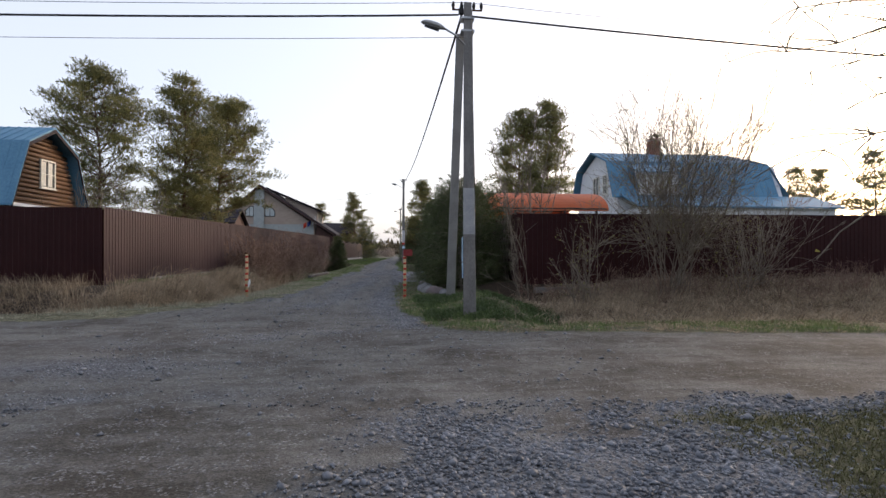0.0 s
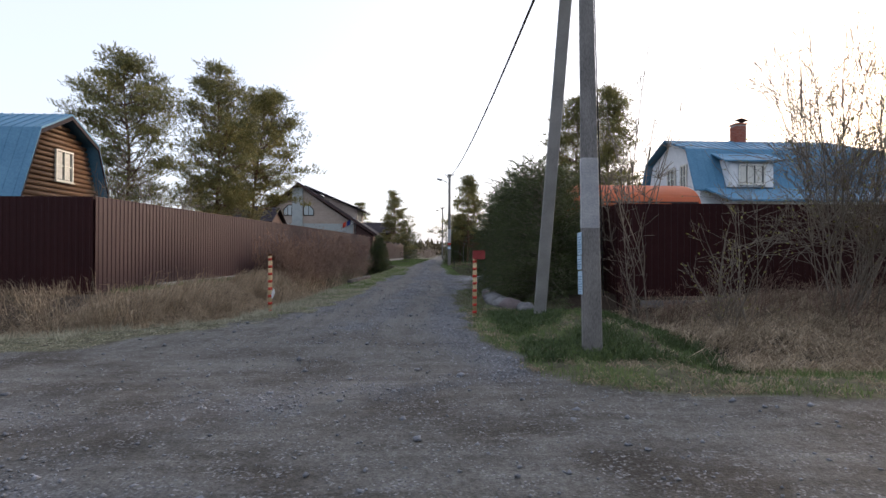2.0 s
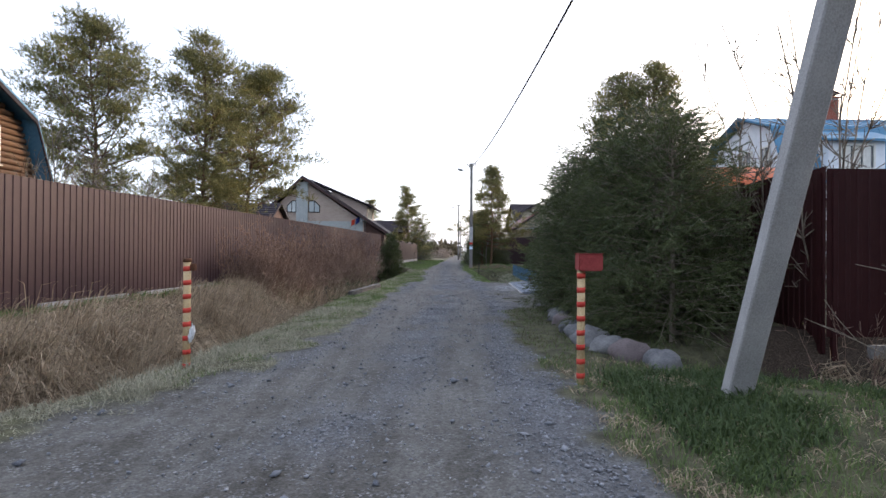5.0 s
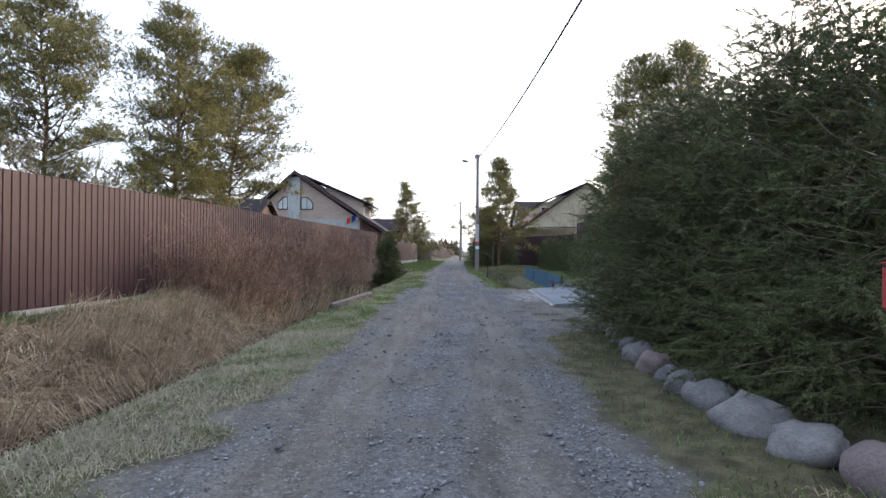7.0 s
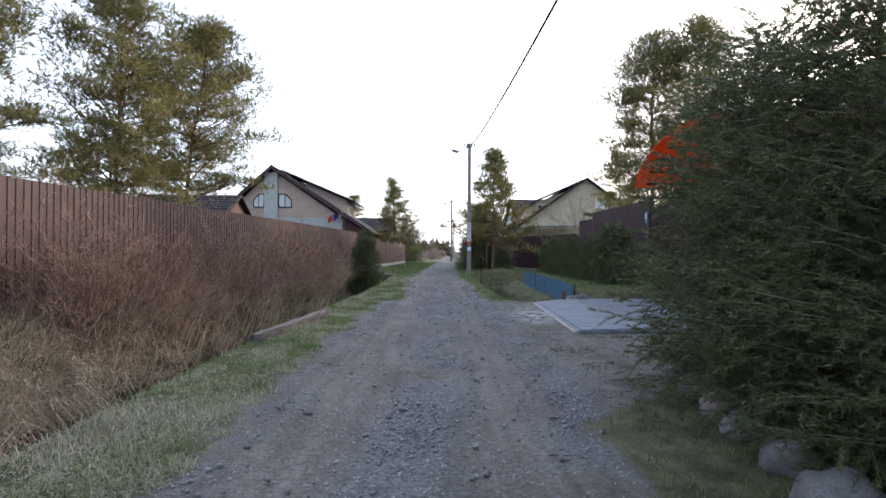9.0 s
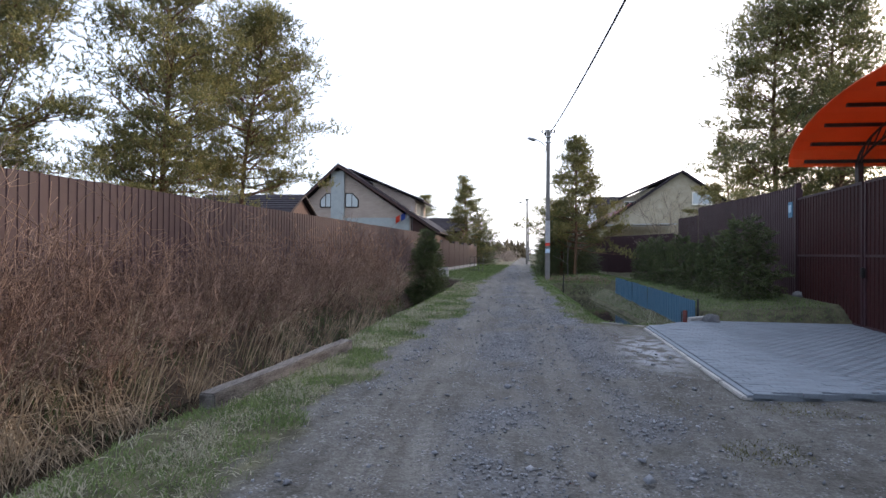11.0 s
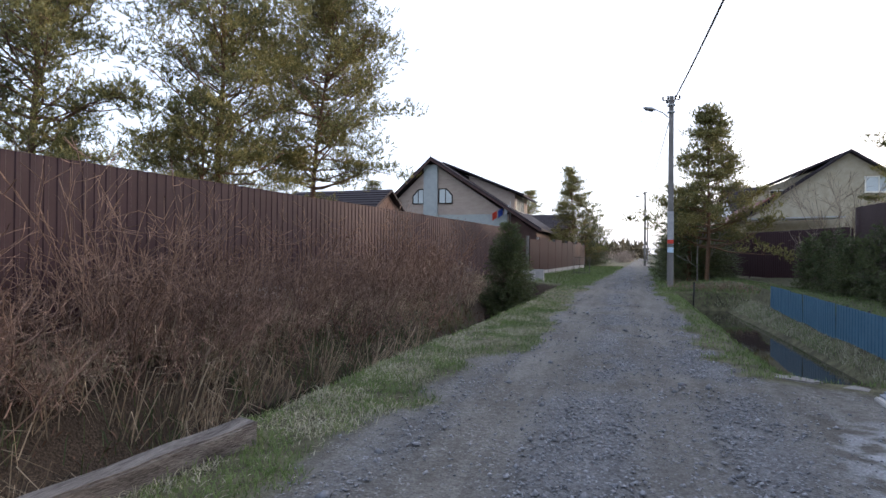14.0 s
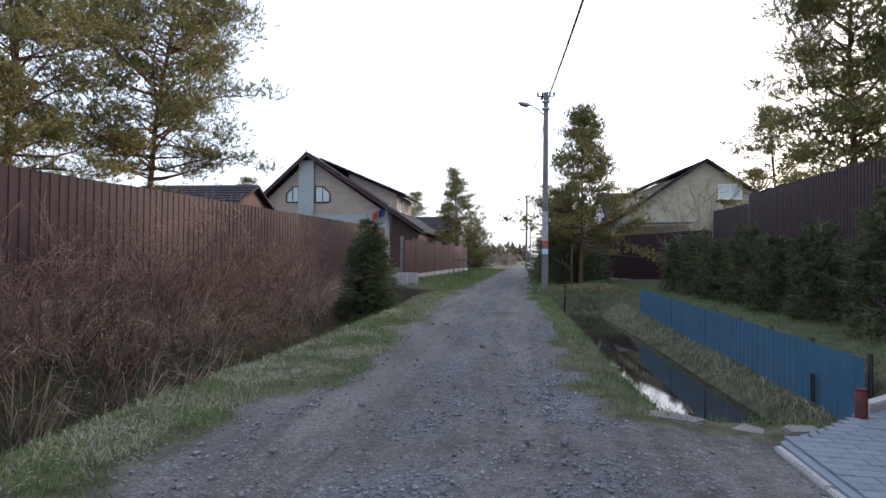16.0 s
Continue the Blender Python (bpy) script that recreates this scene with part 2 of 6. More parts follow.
def sticks(p0, p1, r0, r1):
    """Three-sided tapered sticks: arrays of ends and radii to verts and faces."""
    p0, p1 = np.asarray(p0, float), np.asarray(p1, float)
    r0, r1 = np.broadcast_to(r0, len(p0)), np.broadcast_to(r1, len(p0))
    d = unit(p1 - p0)
    h = np.where(np.abs(d[:, 2:3]) > 0.9, [[1.0, 0, 0]], [[0, 0, 1.0]])
    u = unit(np.cross(d, h))
    v = np.cross(d, u)
    vs = []
    for p, r in ((p0, r0), (p1, r1)):
        for k in range(3):
            a = 2 * math.pi * k / 3
            vs.append(p + (u * math.cos(a) + v * math.sin(a)) * r[:, None])
    verts = np.stack(vs, 1).reshape(-1, 3)
    base = np.arange(len(p0))[:, None] * 6
    quads = np.array([[0, 1, 4, 3], [1, 2, 5, 4], [2, 0, 3, 5]])
    return verts, (base[:, None, :] + quads[None]).reshape(-1, 4)


def blades(base, tip, width, bend=0.3):
    """Bent grass blades or needles: a quad and a triangle each, as triangles."""
    base, tip = np.asarray(base, float), np.asarray(tip, float)
    n = len(base)
    side = unit(np.cross(tip - base, RNG.normal(size=(n, 3)))) * (np.broadcast_to(width, n) / 2)[:, None]
    mid = base * 0.5 + tip * 0.5
    mid[:, 2] += np.linalg.norm(tip - base, axis=1) * bend
    verts = np.stack([base - side, base + side, mid - side * 0.8, mid + side * 0.8, tip], 1).reshape(-1, 3)
    b = np.arange(n)[:, None, None] * 5
    return verts, (b + np.array([[0, 1, 3], [0, 3, 2], [2, 3, 4]])[None]).reshape(-1, 3)


def needles(base, tip, width):
    base, tip = np.asarray(base, float), np.asarray(tip, float)
    n = len(base)
    side = unit(np.cross(tip - base, RNG.normal(size=(n, 3)))) * (np.broadcast_to(width, n) / 2)[:, None]
    verts = np.stack([base - side, base + side, tip], 1).reshape(-1, 3)
    return verts, np.arange(n * 3).reshape(-1, 3)


def vnoise(x, y, scale, seed=0):
    """Smooth value noise from 0 to 1."""
    x, y = np.asarray(x, float) / scale + 1000.0, np.asarray(y, float) / scale + 1000.0
    i, j = np.floor(x).astype(np.int64), np.floor(y).astype(np.int64)
    fx, fy = x - i, y - j
    fx, fy = fx * fx * (3 - 2 * fx), fy * fy * (3 - 2 * fy)

    def h(a, b):
        k = (a * 374761393 + b * 668265263 + seed * 144665) & 0x7FFFFFFF
        k = ((k ^ (k >> 13)) * 1274126177) & 0x7FFFFFFF
        return ((k ^ (k >> 16)) & 0xFFFF) / 65535.0
    return (h(i, j) * (1 - fx) + h(i + 1, j) * fx) * (1 - fy) + (h(i, j + 1) * (1 - fx) + h(i + 1, j + 1) * fx) * fy


def smooth(a, b, v):
    s = np.clip((np.asarray(v, float) - a) / (b - a), 0, 1)
    return s * s * (3 - 2 * s)


# ---- the lie of the land ----
def rise(y):
    return np.interp(y, [8, 50], [0, 0.25])


def lane_left(y):
    return np.interp(y, [10.2, 10.6, 11, 12, 13.3, 14.6, 16, 17.5, 19.7, 23, 27.5, 30, 33.4, 45, 56, 100, 200], [-60, -7, -5.3, -4.75, -4.25, -3.55, -3.1, -2.9, -2.75, -2.6, -2.42, -2.3, -1.95, -1.85, -1.3, 0.6, 5])


def lane_right(y):
    return np.interp(y, [8.0, 8.3, 8.75, 9.3, 10.1, 11.2, 13.1, 15, 17, 19.6, 21.4, 22.5, 24.0, 25.8, 30.9, 31.5, 33.9, 45.6, 53.4, 100, 200], [60, 6, 2.0, 1.1, 0.78, 0.55, 0.26, 0.2, 0.18, 0.33, 0.55, 1.9, 4.6, 5.0, 2.2, 0.8, 0.68, 0.69, 1.06, 3, 7.5])


def ditch_left(y):
    return np.interp(y, [12.3, 13.1, 14, 15.5, 18, 20, 23.6, 26, 28.4, 31.5, 35, 40, 47], [-6.2, -5.0, -4.4, -4.02, -3.93, -3.83, -3.75, -3.58, -3.42, -3.3, -3.05, -2.95, -2.7])


def height(x, y):
    x, y = np.asarray(x, float), np.asarray(y, float)
    z = rise(y)
    # ditch and bank along the lane and the cross road, under the brown fence
    d = np.minimum(ditch_left(y) - x, y - 12.0)
    p = np.interp(d, [0, 0.12, 0.5, 1.35, 1.65, 2.1, 2.6, 3.2], [0, -0.1, -0.6, -0.66, -0.3, 0.06, 0.28, 0.36])
    fade = 1 - smooth(46.2, 47.2, y)
    z = z + np.where(x < 0, p * fade + (1 - fade) * 0.2 * smooth(0, 2.5, d), 0)
    z = z + np.where(x < 0, 0.22 * (vnoise(x, y, 0.75, 6) - 0.4) * smooth(1.4, 2.0, d) * (1 - smooth(2.6, 3.2, d)) * fade, 0)
    # hollow between the cross road and the maroon fence
    e = np.minimum(x - 2.2 + 0.25 * np.clip(y - 12, 0, 4), y - 9.2)
    q = np.interp(e, [0, 0.6, 1.6, 2.6, 4.2, 6.2, 7], [0, -0.06, -0.35, -0.38, 0.0, 0.3, 0.36])
    z = z + np.where(x > 0, q * (1 - smooth(15.6, 16.6, y)) + 0.3 * smooth(15.6, 16.6, y) * smooth(1.6, 3.5, x) * (1 - smooth(24.5, 26, y)), 0)
    # low weedy mound at the foot of the strut
    z = z + 0.3 * np.exp(-(((x - 2.5) / 1.0) ** 2 + ((y - 13.4) / 1.5) ** 2)) * (x > 0.4) + 0.3 * np.exp(-(((x - 4.6) / 1.4) ** 2 + ((y - 12.4) / 0.9) ** 2))
    # grassy mound over the culvert
    z = z + 0.32 * np.exp(-(((x - 3.2) / 1.3) ** 2 + ((y - 47.2) / 1.0) ** 2)) * (x > 1.4)
    # raised lawn behind the blue sheet, and the wet ditch in front of it
    sheet = 3.2 + 0.4 * (y - 32.2) / 10.2
    inside = smooth(31.5, 32.4, y) * (1 - smooth(44.6, 45.3, y))
    w = np.interp(x, [1.1, 1.35, 1.62, 1.8, 2.65, 2.85], [0, -0.1, -0.6, -0.78, -0.78, -0.62])
    w = np.where(x > 2.85, -0.62 + (x - 2.85) / np.maximum(sheet - 2.85, 0.1) * 0.42, w)
    w = np.where(x > sheet + 0.14, np.interp(x - sheet, [0, 0.1, 1.5, 3], [0.2, 0.25, 0.3, 0.4]), w)
    z = z + np.where(x > 1.0, w * inside, 0)
    z = z + np.where((x > 0) & (y > 25.5), 0.22 * smooth(6.0, 7.5, x) * (1 - inside), 0)
    far = smooth(7, 16, np.abs(x)) * smooth(12, 18, y)
    z = np.where((x < -7) & (y > 16), np.maximum(z, rise(y) + 0.36), z)
    # ruts and unevenness
    z = z + 0.03 * (vnoise(x, y, 0.9, 3) - 0.5) + 0.05 * (vnoise(x, y, 2.7, 4) - 0.5) + far * 0.1 * (vnoise(x, y, 6, 5) - 0.5)
    return z


def on_road(x, y):
    """1 on the carriageway, falling to 0 within a ragged edge."""
    x, y = np.asarray(x, float), np.asarray(y, float)
    jit = (vnoise(x, y, 0.6, 11) - 0.5) * 0.5 + (vnoise(x, y, 0.17, 12) - 0.5) * 0.2
    lane = smooth(-0.12, 0.12, x - lane_left(y) + jit) * smooth(-0.12, 0.12, lane_right(y) - x + jit)
    near = smooth(4.1, 4.5, y + jit) + (1 - smooth(1.9, 3.0, x + jit * 2))
    return lane * np.clip(near, 0, 1)


def gravel(x, y):
    """0 to 1: how much crushed stone lies there."""
    x, y = np.asarray(x, float), np.asarray(y, float)
    patch = vnoise(x, y, 1.1, 21) * 0.6 + vnoise(x, y, 0.35, 22) * 0.4
    front = smooth(4.9, 4.2, y + 0.6 * (vnoise(x, y, 0.8, 23) - 0.5)) * smooth(-0.9, 0.4, x - 0.2 * (y - 3) + 0.8 * (vnoise(x, y, 0.7, 24) - 0.5))
    side = np.minimum(lane_right(y), 0.75)
    mid = (lane_left(y) + side) / 2
    strip = np.exp(-((x - mid) / 0.45) ** 2) * smooth(11, 14, y) + np.exp(-((x - side + 0.35) / 0.42) ** 2) * smooth(9, 10, y)
    strip = strip + 0.6 * np.exp(-((x - lane_left(y) - 0.35) / 0.25) ** 2) * smooth(14, 16, y)
    spot = np.exp(-(((x + 3.6) / 1.3) ** 2 + ((y - 6.6) / 0.5) ** 2)) + 0.9 * np.exp(-(((x + 2.6) / 1.6) ** 2 + ((y - 5.2) / 0.4) ** 2))
    spot = spot + 0.9 * np.exp(-(((x - 0.35) / 0.55) ** 2 + ((y - 33.4) / 1.7) ** 2)) + 0.4 * np.exp(-(((x + 0.5) / 0.6) ** 2 + ((y - 29.5) / 2.5) ** 2))
    far_edge = 0.8 * np.exp(-((y - 9.0 - 0.15 * x) / 0.55) ** 2) * smooth(1.5, -0.5, x) * smooth(-7, -2, x)
    return np.clip(front * smooth(0.12, 0.4, patch) + (strip * 1.1 * (1 - 0.85 * tracks(x, y)) + spot + far_edge) * smooth(0.25, 0.6, patch), 0, 1)


def tracks(x, y):
    """1 in the two wheel tracks of the lane, with broken edges."""
    mid = (lane_left(y) + np.minimum(lane_right(y), 0.7)) / 2 + 0.12 * (vnoise(y, y * 0, 3.0, 26) - 0.5)
    wob = 0.25 * (vnoise(x, y, 0.9, 27) - 0.5)
    t = np.exp(-((x - mid - 0.78 + wob) / 0.34) ** 4) + np.exp(-((x - mid + 0.78 + wob) / 0.34) ** 4)
    return np.clip(t, 0, 1) * smooth(12, 15, y)


def spaced(stops):
    return np.concatenate([np.linspace(a, b, max(1, round((b - a) / s)), endpoint=False) for a, b, s in stops] + [[stops[-1][1]]])


def build_ground():
    xs = spaced([(-2500, -400, 300), (-400, -60, 40), (-60, -14, 3), (-14, -8, 0.5), (-8, 7, 0.11), (7, 14, 0.5), (14, 60, 3), (60, 400, 40), (400, 2500, 300)])
    ys = spaced([(-2500, -300, 300), (-300, -20, 30), (-20, -1, 1), (-1, 47.5, 0.13), (47.5, 70, 0.6), (70, 200, 5), (200, 2500, 230)])
    X, Y = np.meshgrid(xs, ys)
    Z = height(X, Y)
    road = on_road(X, Y)
    Z = Z + road * (0.016 * (vnoise(X, Y, 0.3, 8) - 0.5) - 0.025 * tracks(X, Y))
    verts = np.stack([X, Y, Z], -1).reshape(-1, 3)
    nx, ny = len(xs), len(ys)
    i = np.arange(nx * ny).reshape(ny, nx)
    faces = np.stack([i[:-1, :-1], i[:-1, 1:], i[1:, 1:], i[1:, :-1]], -1).reshape(-1, 4)
    m = bpy.data.materials.new("earth_road_and_turf")
    m.use_nodes = True
    nt = m.node_tree
    b = nt.nodes["Principled BSDF"]
    b.inputs["Roughness"].default_value = 0.92
    b.inputs["Specular IOR Level"].default_value = 0.2
    att = nt.nodes.new("ShaderNodeVertexColor")
    att.layer_name = "cover"
    sep = nt.nodes.new("ShaderNodeSeparateColor")
    nt.links.new(att.outputs["Color"], sep.inputs[0])
    geo = nt.nodes.new("ShaderNodeNewGeometry")

    def noise_node(scale, detail=6):
        n = nt.nodes.new("ShaderNodeTexNoise")
        n.inputs["Scale"].default_value, n.inputs["Detail"].default_value = scale, detail
        nt.links.new(geo.outputs["Position"], n.inputs["Vector"])
        return n

    def mixed(fac, a, c):
        n = nt.nodes.new("ShaderNodeMix")
        n.data_type = "RGBA"
        nt.links.new(fac, n.inputs[0])
        for slot, v in ((6, a), (7, c)):
            if isinstance(v, tuple):
                n.inputs[slot].default_value = (*v, 1)
            else:
                nt.links.new(v, n.inputs[slot])
        return n.outputs[2]

    def ramp(out, lo, hi):
        n = nt.nodes.new("ShaderNodeMapRange")
        n.inputs["From Min"].default_value, n.inputs["From Max"].default_value = lo, hi
        nt.links.new(out, n.inputs["Value"])
        return n.outputs[0]

    def multiplied(a, c):
        n = nt.nodes.new("ShaderNodeMix")
        n.data_type, n.blend_type = "RGBA", "MULTIPLY"
        n.inputs[0].default_value = 1
        nt.links.new(a, n.inputs[6])
        nt.links.new(c, n.inputs[7])
        return n.outputs[2]

    def product(a, c):
        n = nt.nodes.new("ShaderNodeMath")
        n.operation = "MULTIPLY"
        nt.links.new(a, n.inputs[0])
        nt.links.new(c, n.inputs[1])
        return n.outputs[0]

    wear = nt.nodes.new("ShaderNodeVertexColor")
    wear.layer_name = "wear"
    wsep = nt.nodes.new("ShaderNodeSeparateColor")
    nt.links.new(wear.outputs["Color"], wsep.inputs[0])
    broad, mid, fine, clod = noise_node(1.1, 9), noise_node(5, 8), noise_node(55), noise_node(17, 8)
    dirt = mixed(ramp(broad.outputs["Fac"], 0.38, 0.62), (0.09, 0.088, 0.081), (0.138, 0.135, 0.127))
    dirt = mixed(ramp(mid.outputs["Fac"], 0.42, 0.66), dirt, (0.129, 0.127, 0.12))
    dirt = mixed(wsep.outputs[0], dirt, (0.147, 0.143, 0.134))
    damp_noise = noise_node(0.8, 8)
    dirt = mixed(product(att.outputs["Alpha"], ramp(damp_noise.outputs["Fac"], 0.46, 0.62)), dirt, (0.062, 0.056, 0.048))
    def streaks(across, along):
        mp = nt.nodes.new("ShaderNodeVectorMath")
        mp.operation = "MULTIPLY"
        mp.inputs[1].default_value = (across, along, 1)
        nt.links.new(geo.outputs["Position"], mp.inputs[0])
        n = nt.nodes.new("ShaderNodeTexNoise")
        n.inputs["Scale"].default_value, n.inputs["Detail"].default_value = 1.0, 8
        nt.links.new(mp.outputs[0], n.inputs["Vector"])
        return mixed(ramp(n.outputs["Fac"], 0.4, 0.6), (0.78, 0.77, 0.75), (1.1, 1.1, 1.1))

    dirt = multiplied(dirt, mixed(wsep.outputs[2], streaks(0.5, 4.5), streaks(4.5, 0.45)))
    dirt = multiplied(dirt, mixed(ramp(clod.outputs["Fac"], 0.36, 0.6), (0.76, 0.75, 0.74), (1.06, 1.06, 1.06)))
    peb = nt.nodes.new("ShaderNodeTexVoronoi")
    peb.inputs["Scale"].default_value = 62
    nt.links.new(geo.outputs["Position"], peb.inputs["Vector"])
    psep = nt.nodes.new("ShaderNodeSeparateColor")
    nt.links.new(peb.outputs["Color"], psep.inputs[0])
    strewn = product(ramp(psep.outputs[0], 0.7, 0.78), ramp(mid.outputs["Fac"], 0.4, 0.6))
    dirt = mixed(strewn, dirt, mixed(psep.outputs[1], (0.045, 0.047, 0.052), (0.24, 0.24, 0.245)))
    dirt = mixed(product(wsep.outputs[1], ramp(mid.outputs["Fac"], 0.42, 0.55)), dirt, (0.29, 0.305, 0.33))
    vor = nt.nodes.new("ShaderNodeTexVoronoi")
    vor.inputs["Scale"].default_value = 34
    nt.links.new(geo.outputs["Position"], vor.inputs["Vector"])
    chips = mixed(ramp(vor.outputs["Color"], 0.1, 0.9), (0.05, 0.054, 0.062), (0.17, 0.177, 0.195))
    turf = mixed(ramp(mid.outputs["Fac"], 0.35, 0.65), (0.045, 0.043, 0.027), (0.11, 0.108, 0.062))
    # soil under the dry grass, darkened so the ditch's shade sits in its colour
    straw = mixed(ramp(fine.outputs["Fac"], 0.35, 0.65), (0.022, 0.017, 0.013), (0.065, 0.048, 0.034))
    col = mixed(sep.outputs[2], dirt, chips)
    col = mixed(sep.outputs[0], col, turf)
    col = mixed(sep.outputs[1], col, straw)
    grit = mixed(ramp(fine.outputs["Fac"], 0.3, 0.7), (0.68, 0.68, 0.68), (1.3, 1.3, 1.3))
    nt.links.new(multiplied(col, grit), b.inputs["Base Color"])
    bp = nt.nodes.new("ShaderNodeBump")
    bp.inputs["Strength"].default_value, bp.inputs["Distance"].default_value = 0.7, 0.02
    add = nt.nodes.new("ShaderNodeMath")
    add.operation = "ADD"
    nt.links.new(fine.outputs["Fac"], add.inputs[0])
    nt.links.new(clod.outputs["Fac"], add.inputs[1])
    nt.links.new(add.outputs[0], bp.inputs["Height"])
    nt.links.new(bp.outputs[0], b.inputs["Normal"])
    ob = soup("ground", verts, faces, m, smooth=True)
    layer = ob.data.color_attributes.new("cover", "FLOAT_COLOR", "POINT")
    off = 1 - road
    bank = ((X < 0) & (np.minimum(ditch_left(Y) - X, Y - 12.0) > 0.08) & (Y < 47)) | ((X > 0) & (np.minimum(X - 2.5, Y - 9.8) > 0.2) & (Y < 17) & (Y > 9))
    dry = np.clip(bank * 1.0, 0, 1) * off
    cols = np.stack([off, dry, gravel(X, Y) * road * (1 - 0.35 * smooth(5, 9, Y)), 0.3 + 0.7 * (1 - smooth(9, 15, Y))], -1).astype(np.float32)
    layer.data.foreach_set("color", cols.ravel())
    pale = np.exp(-(((X - 1.3) / 0.45) ** 2 + ((Y - 28.6 - 0.8 * (X - 1.3)) / 1.3) ** 2) ** 2)
    wear_layer = ob.data.color_attributes.new("wear", "FLOAT_COLOR", "POINT")
    wears = np.stack([tracks(X, Y) * 0.8, pale, smooth(9, 12.5, Y), 1 + 0 * X], -1).astype(np.float32)
    wear_layer.data.foreach_set("color", wears.ravel())
    tagged(ob, "uneven grey-brown dirt road with worn grassy verges and ditches", "ground", kind="structure")


build_ground()


def ground_at(x, y):
    return float(height(x, y))


# ---- fences ----
PITCH = 0.15


def sheet_mesh(name, width, tall, material, deep=0.013):
    """One ribbed steel sheet standing on z = 0, along x, with its ribs towards -y and a real thickness."""
    line = []
    n = max(1, round(width / PITCH))
    for k in range(n):
        a = k * width / n
        w = width / n
        line += [(a, 0.0), (a + w * 0.55, 0.0), (a + w * 0.62, -deep), (a + w * 0.93, -deep)]
    line.append((width, 0.0))
    bm = bmesh.new()
    rows = []
    for z in (0, tall):
        for off in (0.0, 0.003):
            rows.append([bm.verts.new((u, v + off, z)) for u, v in line])
    f0, b0, f1, b1 = rows
    for i in range(len(line) - 1):
        bm.faces.new((f0[i], f0[i + 1], f1[i + 1], f1[i]))
        bm.faces.new((b1[i], b1[i + 1], b0[i + 1], b0[i]))
        bm.faces.new((f1[i], f1[i + 1], b1[i + 1], b1[i]))
    me = bpy.data.meshes.new(name)
    bm.to_mesh(me)
    bm.free()
    me.materials.append(material)
    return me


def sheet_fence(label, a, b, z0, z1, top0, top1, material, width=1.2, face=1, slab=False, name="metal_fence"):
    """Sheets from plan point a to b; bottoms from z0 to z1, tops from top0 to top1. face 1: ribs to the right of a->b."""
    a, b = Vector(a), Vector(b)
    run = b - a
    n = max(1, round(run.length / width))
    w = run.length / n
    turn = math.degrees(math.atan2(run.y, run.x))
    fence = tagged(empty(name, pose(a.x, a.y, 0)), label, "fence")
    tall = round((top0 - z0 + top1 - z1) / 2 + 0.02, 2)
    me = sheet_mesh("sheet", w, tall, material)
    rail_mat = material
    for k in range(n):
        s = (k + 0.5) / n
        p = run * (k / n) if face == 1 else run * ((k + 1) / n)
        z = (top0 + (top1 - top0) * s) - tall
        ob = new("sheet", me)
        ob.parent = fence
        ob.matrix_basis = pose(p.x, p.y, z + random.uniform(-0.006, 0.006), 0, 0, turn + (0 if face == 1 else 180))
    side = Vector((-run.y, run.x)).normalized() * (0.05 if face == 1 else -0.05)
    for h in (0.35, tall - 0.4):
        p, q = side, run + side
        part("rail", tube([(p.x, p.y, top0 - tall + h), (q.x, q.y, top1 - tall + h)], 0.02, 4), rail_mat, fence)
    for k in range(0, n + 1, 2):
        p = run * (k / n) + side * 2
        zt = top0 + (top1 - top0) * k / n
        g = ground_at(a.x + p.x, a.y + p.y)
        part("post", box(p.x - 0.03, p.x + 0.03, p.y - 0.03, p.y + 0.03, g - 0.3, zt - 0.05), rail_mat, fence)
    return fence


def fences():
    lab = "brown ribbed steel sheet fence beside the lane"
    sheet_fence(lab, (-7.94, 15.93), (-5.3, 49.2), 0.39, 0.5, 2.57, 2.66, M_FENCE)
    # brown fence in the darker maroon: this side's shade is put into the colour
    sheet_fence("brown ribbed steel sheet fence facing the cross road", (-32.0, 15.9), (-7.985, 15.9), 0.4, 0.39, 2.6, 2.56, M_FENCE_R)
    sheet_fence("dark maroon steel sheet fence facing the cross road", (3.95, 16.1), (32.0, 16.1), 0.42, 0.42, 2.52, 2.62, M_FENCE_R)
    sheet_fence("maroon steel sheet fence behind the spruce hedge", (3.95, 16.12), (5.5, 28.0), 0.42, 0.3, 2.53, 3.0, M_FENCE_R, face=-1)
    sheet_fence("dark brown ribbed fence along the raised lawn", (6.46, 34.7), (8.02, 46.1), 0.45, 0.55, 3.3, 3.72, M_FENCE, face=-1)
    sheet_fence("dark brown ribbed fence one step lower", (8.04, 46.2), (8.75, 51.3), 0.5, 0.5, 3.38, 3.55, M_FENCE, face=-1)
    sheet_fence("low red-brown fence by the wet ditch", (8.6, 51.4), (4.9, 61.5), 0.4, 0.35, 2.75, 2.75, M_FENCE, face=-1)


fences()


